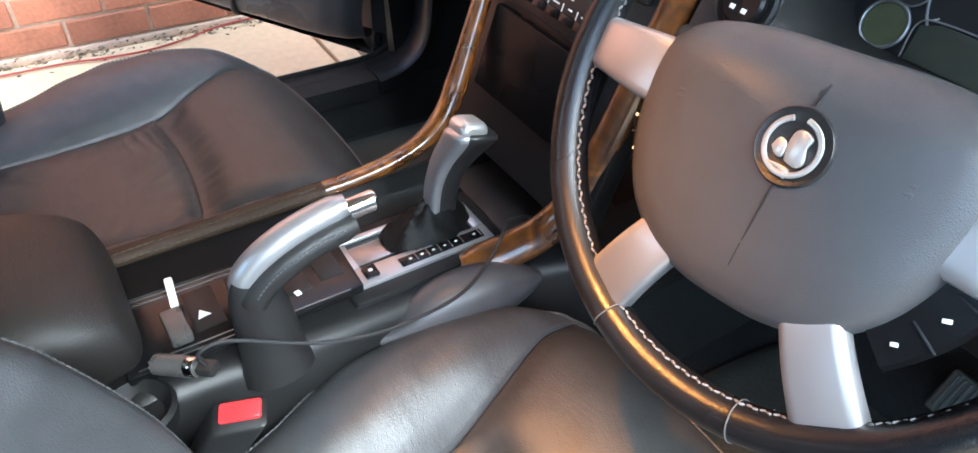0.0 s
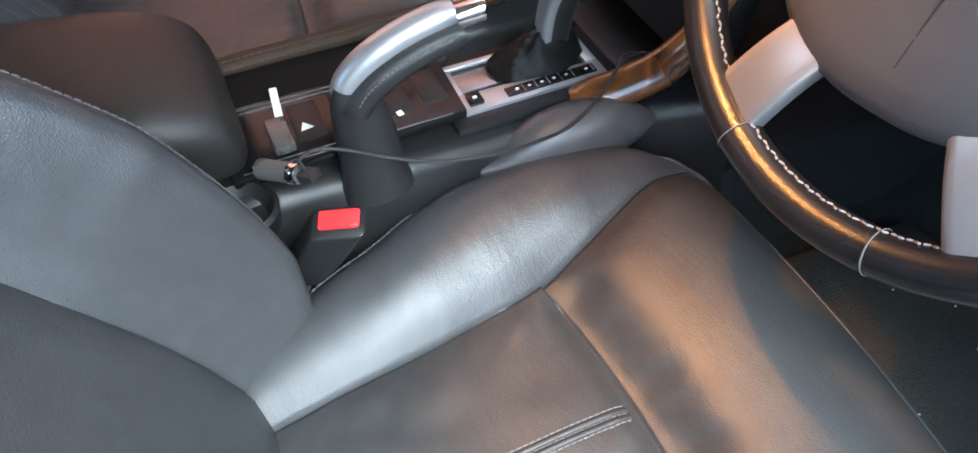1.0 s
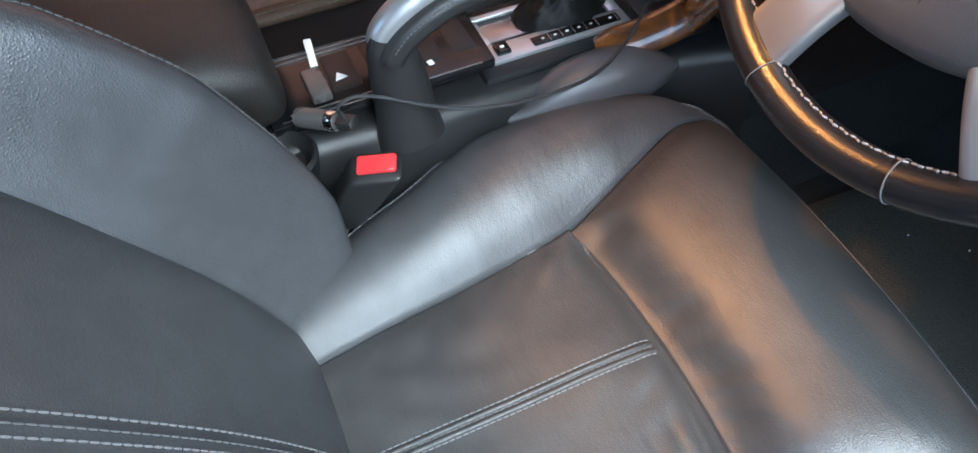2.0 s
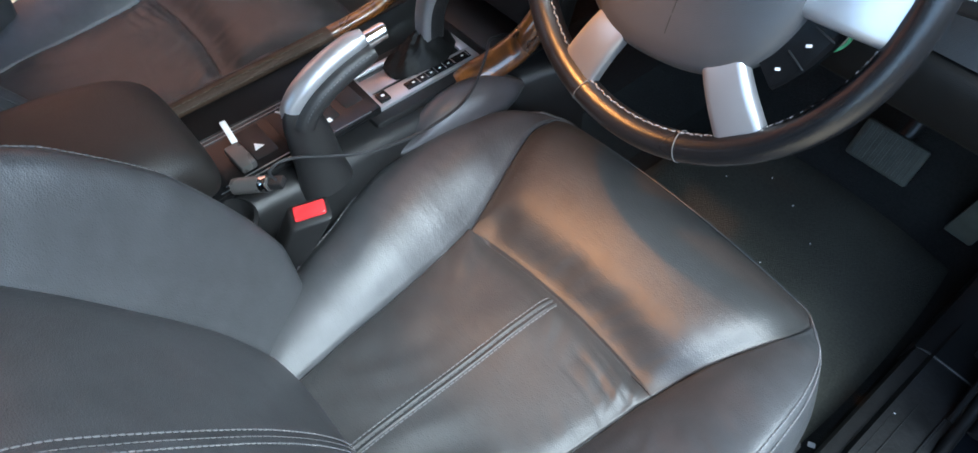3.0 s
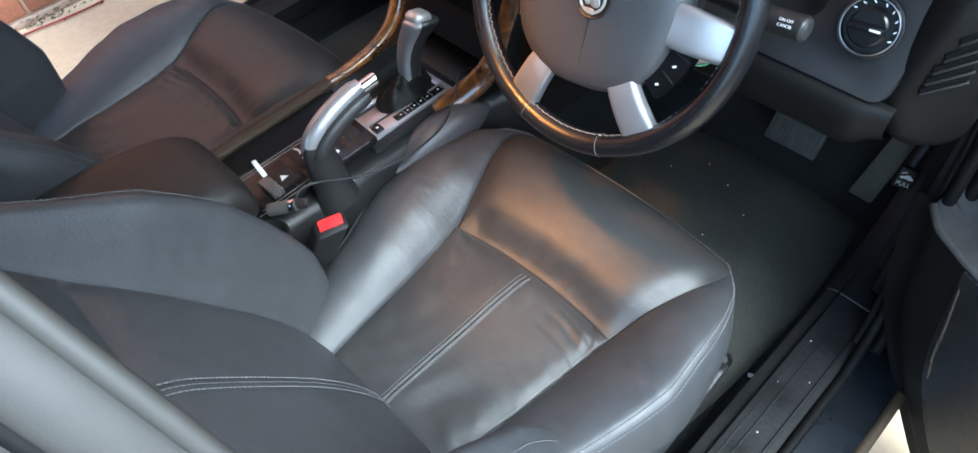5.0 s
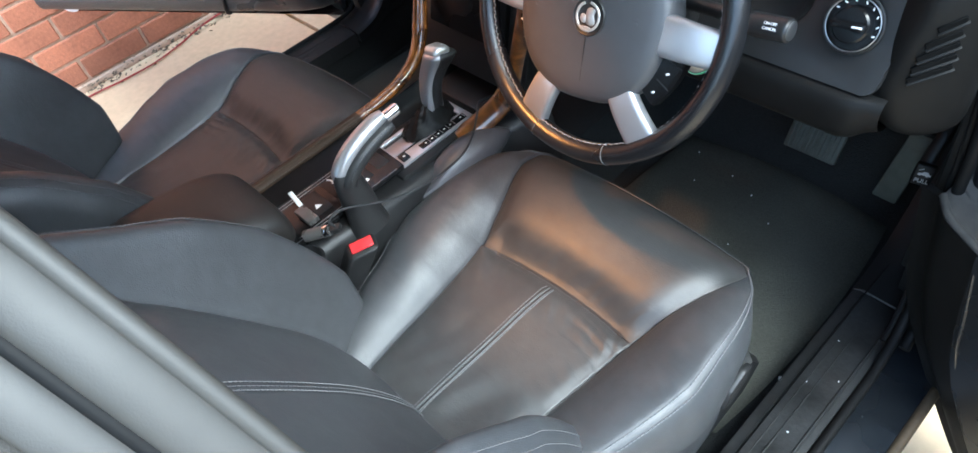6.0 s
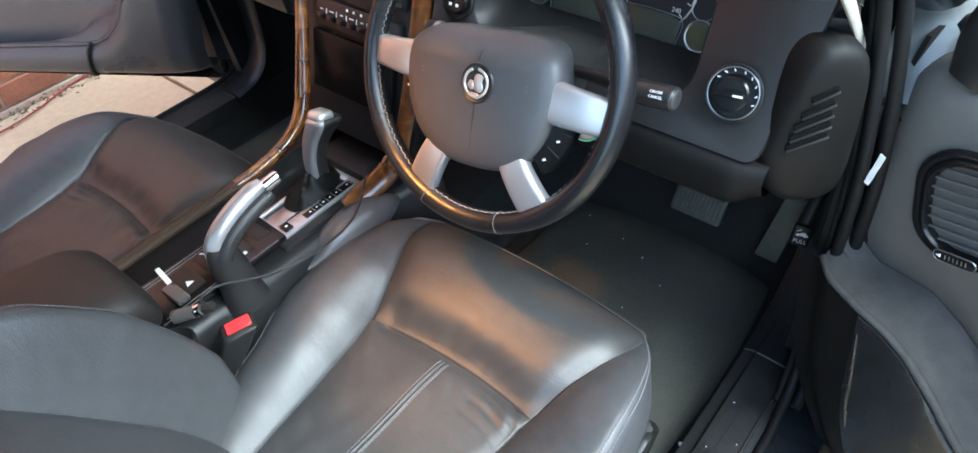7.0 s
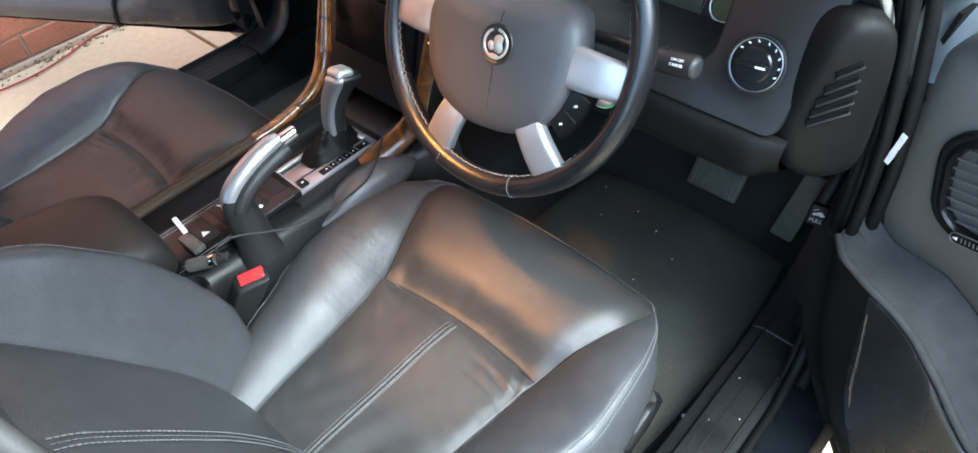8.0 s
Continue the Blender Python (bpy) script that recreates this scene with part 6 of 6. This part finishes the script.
# ---- open doors ----
def door(side, swing, label):
    d = thing("driver_door" if side > 0 else "passenger_door", (side * 0.80, 0.69, 0.28), label, "car door", group="front doors")
    ca, sa = math.cos(radians(swing)), math.sin(radians(swing))

    def W(a, b, z):
        """Along the door from its hinge end, inward from its trim face, up. The lower hinge end slants back."""
        a = a + (0.22 * max(0.0, 0.62 - z) + (0.42 * max(0.0, 0.43 - z) if side > 0 else 0.0)) * float(1 - smooth(a, 0.0, 0.30))
        return (side * (0.80 + a * sa - b * ca), 0.69 - a * ca - b * sa, z)

    def rim(a):
        if side < 0:
            return float(np.interp(a, [-0.05, 0.09, 0.11, 0.13, 0.16, 0.20, 0.24, 0.28, 0.45, 0.95], [0.662, 0.648, 0.640, 0.615, 0.562, 0.526, 0.508, 0.503, 0.496, 0.482]))
        return float(np.interp(a, [-0.05, 0.03, 0.07, 0.10, 0.146, 0.18, 0.21, 0.28, 0.45, 0.65, 0.95], [0.632, 0.628, 0.621, 0.608, 0.571, 0.540, 0.518, 0.507, 0.496, 0.484, 0.482]))

    def wall_top(a):
        if side < 0:
            return float(np.interp(a, [-0.05, 0.10, 0.30, 0.60, 0.95], [0.668, 0.652, 0.622, 0.588, 0.565]))
        return float(np.interp(a, [-0.05, 0.0, 0.074, 0.122, 0.167, 0.22, 0.32, 0.60, 0.95], [0.666, 0.636, 0.642, 0.622, 0.590, 0.572, 0.562, 0.555, 0.555]))

    def rb(a):
        return float(np.interp(a, [-0.05, -0.02, 0.03, 0.12, 0.3, 0.95], [0.048, 0.072, 0.082, 0.081, 0.080, 0.078] if side > 0 else [0.030, 0.055, 0.068, 0.074, 0.078, 0.078]))

    As = np.r_[np.linspace(-0.05, 0.30, 40), np.linspace(0.32, 0.95, 24)]
    # face below the pocket rim: end piece, then the pocket front
    for nm, sel, lb in (("end_piece", np.r_[-0.075, -0.065, As[As < 0.053]], "smooth dark end piece"), ("pocket_front", As[As > 0.037], "glossy blue-black pocket front")) if side > 0 else (("pocket_front", As, "smooth blue-black pocket front, sky light put into its colour"),):
        rows = []
        for a in sel:
            z1, b1 = rim(a), rb(a)
            g = 0.006 if nm == "pocket_front" else 0.0
            z0 = 0.13 if side > 0 else 0.405
            rows.append(spline([W(a, b1 - 0.012, z1 - 0.002), W(a, b1, z1 - 0.004), W(a, b1 + 0.003 + g, z1 - 0.016), W(a, b1 + 0.006 + 1.5 * g, z1 * 0.6 + z0 * 0.4), W(a, b1 + 0.001 + g, z1 * 0.25 + z0 * 0.75), W(a, b1 - 0.018, z0 + 0.006), W(a, b1 - 0.04, z0), W(a, -0.03, z0 + 0.004)], 30))
        # same plastic on both doors: darker copies here, the lit copy opposite
        part(nm, to_mesh(nm, *grid(np.array(rows)), (DARKTRIM if nm == "end_piece" else POCKET) if side > 0 else DOORTRIM_LIT, sharp=60), d, lb)
    if side > 0:
        part("edge_bead", to_mesh("edge_bead", *tube(spline([W(0.041, rb(0.05) - 0.006, rim(0.045) + 0.001), W(0.043, rb(0.05) + 0.008, 0.60), W(0.045, rb(0.05) + 0.014, 0.54), W(0.045, rb(0.05) + 0.015, 0.47), W(0.045, rb(0.05) + 0.010, 0.41), W(0.045, rb(0.05) + 0.004, 0.33)], 30), 0.0026, 8), POCKET), d, "raised edge bead")
    ln = [W(0.258, 0.080, 0.512), W(0.268, 0.093, 0.49), W(0.278, 0.096, 0.455), W(0.288, 0.088, 0.425), W(0.293, 0.070, 0.412)]
    part("split_line", to_mesh("split_line", *tube(spline(ln, 20), 0.005, 8), DIAL), d, "dark split line")
    # rim and grey lining of the pocket
    part("pocket_rim", to_mesh("pocket_rim", *tube(np.array([W(a, rb(a) - 0.004, rim(a)) for a in As if side > 0 or a > 0.095]), 0.006, 10), GREYC if side > 0 else DOORTRIM_LIT), d, "rounded pocket rim")
    rows = []
    for a in As:
        z1, b1, z2 = rim(a), rb(a), wall_top(a)
        sag = 0.095 * float(smooth(a, 0.20, 0.42))
        zm = (z1 + z2) / 2
        rows.append(spline([W(a, b1 - 0.004, z1 + 0.003), W(a, b1 * 0.75, z1 * 0.7 + z2 * 0.3 - 0.35 * sag), W(a, b1 * 0.5, zm - sag), W(a, 0.030, z1 * 0.3 + z2 * 0.7 - 0.6 * sag), W(a, 0.018, z2), W(a, 0.004, z2 + 0.006)], 20))
    part("pocket_lining", to_mesh("pocket_lining", *grid(np.array(rows)), GREYC if side > 0 else DOORTRIM_LIT, sharp=60), d, "grey textured pocket lining")
    # upper trim
    rows = []
    for a in np.r_[-0.058, -0.056, -0.05, -0.04, np.linspace(-0.02, 0.95, 40)]:
        e = float(smooth(a, -0.060, -0.026))
        z2 = wall_top(max(a, -0.05))
        top = float(np.interp(a, [-0.058, -0.045, -0.02, 0.2, 0.95], [0.880, 0.910, 0.924, 0.93, 0.93]))
        rows.append(spline([W(a, -0.02 + 0.018 * e, z2 - 0.01), W(a, 0.006 * e - 0.004, z2 + 0.01), W(a, -0.008 + 0.020 * e, z2 + 0.05), W(a, -0.012 + 0.028 * e, 0.76), W(a, -0.012 + 0.026 * e, 0.84), W(a, -0.014 + 0.020 * e, top - 0.03), W(a, -0.02 + 0.008 * e, top - 0.006), W(a, -0.045, top + 0.002), W(a, -0.075, top)], 40))
    part("upper_trim", to_mesh("upper_trim", *grid(np.array(rows)), SOFTTRIM, sharp=60), d, "charcoal soft upper trim")
    arm_rings = []
    for t in np.linspace(0, 1, 24):
        a = 0.30 + 0.56 * t
        h = 0.020 + 0.012 * math.sin(math.pi * t)
        dp = 0.045 * math.sin(math.pi * min(max(t, 0.04), 0.96)) ** 0.5
        c = 0.690 + 0.015 * t
        arm_rings.append([W(a, dp * math.cos(q) * 0.9 + 0.014, c + h * math.sin(q)) for q in np.linspace(-math.pi / 2, math.pi / 2, 14)] + [W(a, 0.0, c + h), W(a, 0.0, c - h)])
    part("armrest", to_mesh("armrest", *loft(arm_rings), LEATHER, sharp=60), d, "black padded armrest")
    # outer skin and shut edges
    low = 0.14 if side > 0 else 0.335
    sk = []
    for a in np.linspace(-0.06, 1.0, 20):
        sk.append(spline([W(a, -0.03, low + 0.01), W(a, -0.10, low), W(a, -0.135, 0.45), W(a, -0.14, 0.70), W(a, -0.12, 0.90), W(a, -0.085, 0.945), W(a, -0.06, 0.935)], 30))
    part("door_skin", to_mesh("door_skin", *grid(np.array(sk)), PAINT), d, "dark blue painted outer skin")
    for a0 in (-0.060, 0.96):
        part("door_edge", to_mesh("door_edge", *loft([[W(a0 + q, b, z) for b, z in ((-0.03, low + 0.01), (-0.004, 0.40), (-0.004, 0.60), (-0.006, 0.87), (-0.03, 0.93), (-0.085, 0.943), (-0.12, 0.90), (-0.139, 0.70), (-0.133, 0.45), (-0.10, low + 0.002))] for q in (-0.003, 0.003)]), DARKTRIM if side > 0 and a0 < 0 else PAINT, sharp=30), d, "painted door edge")
    wf = spline([W(-0.05, -0.075, 0.93), W(0.05, -0.10, 1.00), W(0.30, -0.18, 1.20), W(0.50, -0.23, 1.325), W(0.75, -0.25, 1.36), W(0.92, -0.24, 1.33), W(0.95, -0.20, 1.20), W(0.96, -0.09, 0.935)], 60)
    part("window_frame", to_mesh("window_frame", *tube(wf, 0.020, 10, flat=0.7), PAINT), d, "dark window frame")
    mc = spline([W(0.005, 0.0, 0.915), W(0.02, -0.02, 0.96), W(0.06, -0.045, 1.00), W(0.12, -0.07, 1.03), W(0.17, -0.085, 1.04)], 16)
    part("mirror_cover", to_mesh("mirror_cover", *tube(mc, np.interp(np.linspace(0, 1, 16), [0, 0.3, 0.7, 1], [0.02, 0.055, 0.06, 0.02]), 16, flat=0.55, up=(side * -ca, -sa, 0)), PLASTIC_D), d, "black mirror corner cover")
    if side > 0:
        # demister vent with slats in a rounded frame
        o = Vector(W(0.100, 0.020, 0.797))
        along = Vector((sa, -ca, 0))
        VM = basis(o, along * 0.97 + Vector((0, 0, 0.24)), Vector((0, 0, 1)) - along * 0.24)
        vent = part("door_vent", to_mesh("door_vent", *loft([[(x * k, y * k, z) for x, y in rrect(0.150, 0.118, 0.040, 8)] for k, z in ((1.20, -0.02), (1.19, 0.001), (1.14, 0.004), (1.07, 0.003), (1.04, 0.007), (0.98, 0.008), (0.94, 0.003), (0.92, -0.012))], caps=False), GLOSS, m=VM, sharp=50), d, "rounded black vent in the door")
        part("vent_back", box("vent_back", (0, 0, -0.014), (0.142, 0.110, 0.004), VENT_SHADE, 0.001, m=VM), vent, "near-black sheet for the shade in the vent throat")
        for k in range(8):
            y = -0.0455 + 0.013 * k
            hw = 0.070 - (0.014 if k in (0, 7) else 0)
            part("vent_slat", bm_mesh("vent_slat", rbox((2 * hw, 0.0026, 0.0045), 0.0009, 2), VSLAT, VM @ pose(0, y, 0.0, -14, 0, 0)), vent, "horizontal slat")
        for k in range(7):
            part("vent_fin", box("vent_fin", (-0.051 + 0.017 * k, 0, -0.009), (0.0018, 0.100, 0.005), VSLAT, 0.0006, m=VM), vent, "upright fin")
        tw = part("thumb_wheel", bm_mesh("thumb_wheel", prism(rrect(0.046, 0.013, 0.006, 6), 0.004, 0.0012), GLOSS, VM @ pose(-0.030, -0.060, 0.006)), vent, "vent thumb wheel")
        for k in range(6):
            part("mark", box("mark", (-0.040 + 0.0046 * k, -0.060, 0.0104), (0.0014, 0.0058, 0.001), STEEL, 0.0003, m=VM), tw)
        part("mark", bm_mesh("mark", prism([(-0.0035, 0), (0.002, 0.0026), (0.002, -0.0026)], 0.0008, 0), WHITE, VM @ pose(-0.047, -0.060, 0.0100)), tw, "white arrow mark")
        part("wheel_rim", to_mesh("wheel_rim", *tube([(x - 0.030, y - 0.060, 0.0095) for x, y in rrect(0.047, 0.014, 0.0066, 6)], 0.0009, 6, closed=True), STEEL, m=VM), tw, "bright outline")
    else:
        part("courtesy_lamp", bm_mesh("courtesy_lamp", prism([(0.030 * math.cos(q), 0.016 * math.sin(q)) for q in np.linspace(0, 2 * np.pi, 24, endpoint=False)], 0.004, 0.001), WHITE, basis(W(0.84, 0.084, 0.43), (side * sa, -ca, 0), (0, 0, 1))), d, "white oval lamp lens")
    return d


door(1, 72, "open driver's door, black trim with vent and map pocket")
door(-1, 60, "open passenger door, blue-black trim with deep map pocket")
ST = basis((0.7555, 0.6612, 0.795), (0.93, -0.36, 0.0), (0.06, 0.02, 0.998))
single("compliance_sticker", bm_mesh("compliance_sticker", prism([(-0.005, -0.022), (0.005, -0.022), (0.0062, -0.010), (0.0056, 0.0), (0.0062, 0.012), (0.006, 0.024), (-0.0062, 0.024), (-0.0056, 0.004), (-0.006, -0.01)], 0.0006, 0), PAPER, ST @ pose(0.004, 0, 0.001, 0, 0, -8) @ Matrix.Diagonal((0.62, 1, 1, 1))), "narrow white torn paper sticker on the door post", "sticker")

# ---- brick wall, last because of its many pieces ----
wall = thing("wall_west", (-1.84, 0.8, 0), "red brick wall with pale mortar joints", "wall", kind="structure")
part("mortar_core", box("mortar_core", (-1.938, 0.8, 2.13), (0.18, 9.0, 4.28), MORTAR, 0), wall, "pale mortar")
part("footing", box("footing", (-1.865, 0.8, 0.012), (0.06, 9.0, 0.026), MORTAR, 0.006), wall, "rough concrete footing edge")
meshes = []
rng = random.Random(21)
for k in range(5):
    bm = rbox((0.11, 0.230, 0.076), 0.004, 1)
    for vtx in bm.verts:
        vtx.co += Vector((rng.uniform(-1, 1), rng.uniform(-1, 1), rng.uniform(-1, 1))) * 0.0012
    meshes.append(bm_mesh("brick", bm, BRICK, smooth=False))
rest_v, rest_f = [], []
near = 0
cube = [(-1, -1, -1), (1, -1, -1), (1, 1, -1), (-1, 1, -1), (-1, -1, 1), (1, -1, 1), (1, 1, 1), (-1, 1, 1)]
faces = [(0, 3, 2, 1), (4, 5, 6, 7), (0, 1, 5, 4), (1, 2, 6, 5), (2, 3, 7, 6), (3, 0, 4, 7)]
# upper courses are unseen, carried up to 4.2 m to block sky light
for row in range(49):
    z = 0.030 + 0.043 + 0.086 * row
    for c in range(-13, 24):
        y = 0.24 * c + (0.12 if row % 2 else 0.0) + 0.05
        jx = rng.uniform(-0.002, 0.002)
        if row < 13 and -1.2 < y < 3.6:
            ob = part("brick", meshes[rng.randrange(5)], wall)
            ob.location = (-1.895 + jx, y, z)
            near += 1
        else:
            k = len(rest_v)
            rest_v += [(-1.895 + jx + 0.055 * a, y + 0.115 * b, z + 0.038 * d) for a, b, d in cube]
            rest_f += [tuple(i + k for i in f) for f in faces]
rest = part("bricks", to_mesh("bricks", rest_v, rest_f, BRICK, smooth=False), wall, "red bricks further up the wall")
rest["kind"] = "stuff"

# plain unseen walls closing the driveway's other sides, added to block light
single("wall_east", box("wall_east", (3.75, 0.6, 1.05), (0.2, 12.0, 2.1), RENDER, 0.01), "unseen plain grey rendered wall, added to block low side light", "wall", kind="structure")
# unseen roof, added to keep sky light from coming through the windscreen
single("shade_roof", box("shade_roof", (0.33, 2.27, 2.62), (1.86, 4.06, 0.08), SHADE_BOARD, 0.01), "unseen roof over the front of the car, added to shade the windscreen", "carport roof", kind="structure")
single("wall_north", box("wall_north", (0.7, 4.2, 1.5), (5.0, 0.2, 3.0), RENDER, 0.01), "unseen plain grey rendered wall, added to block light from ahead", "wall", kind="structure")
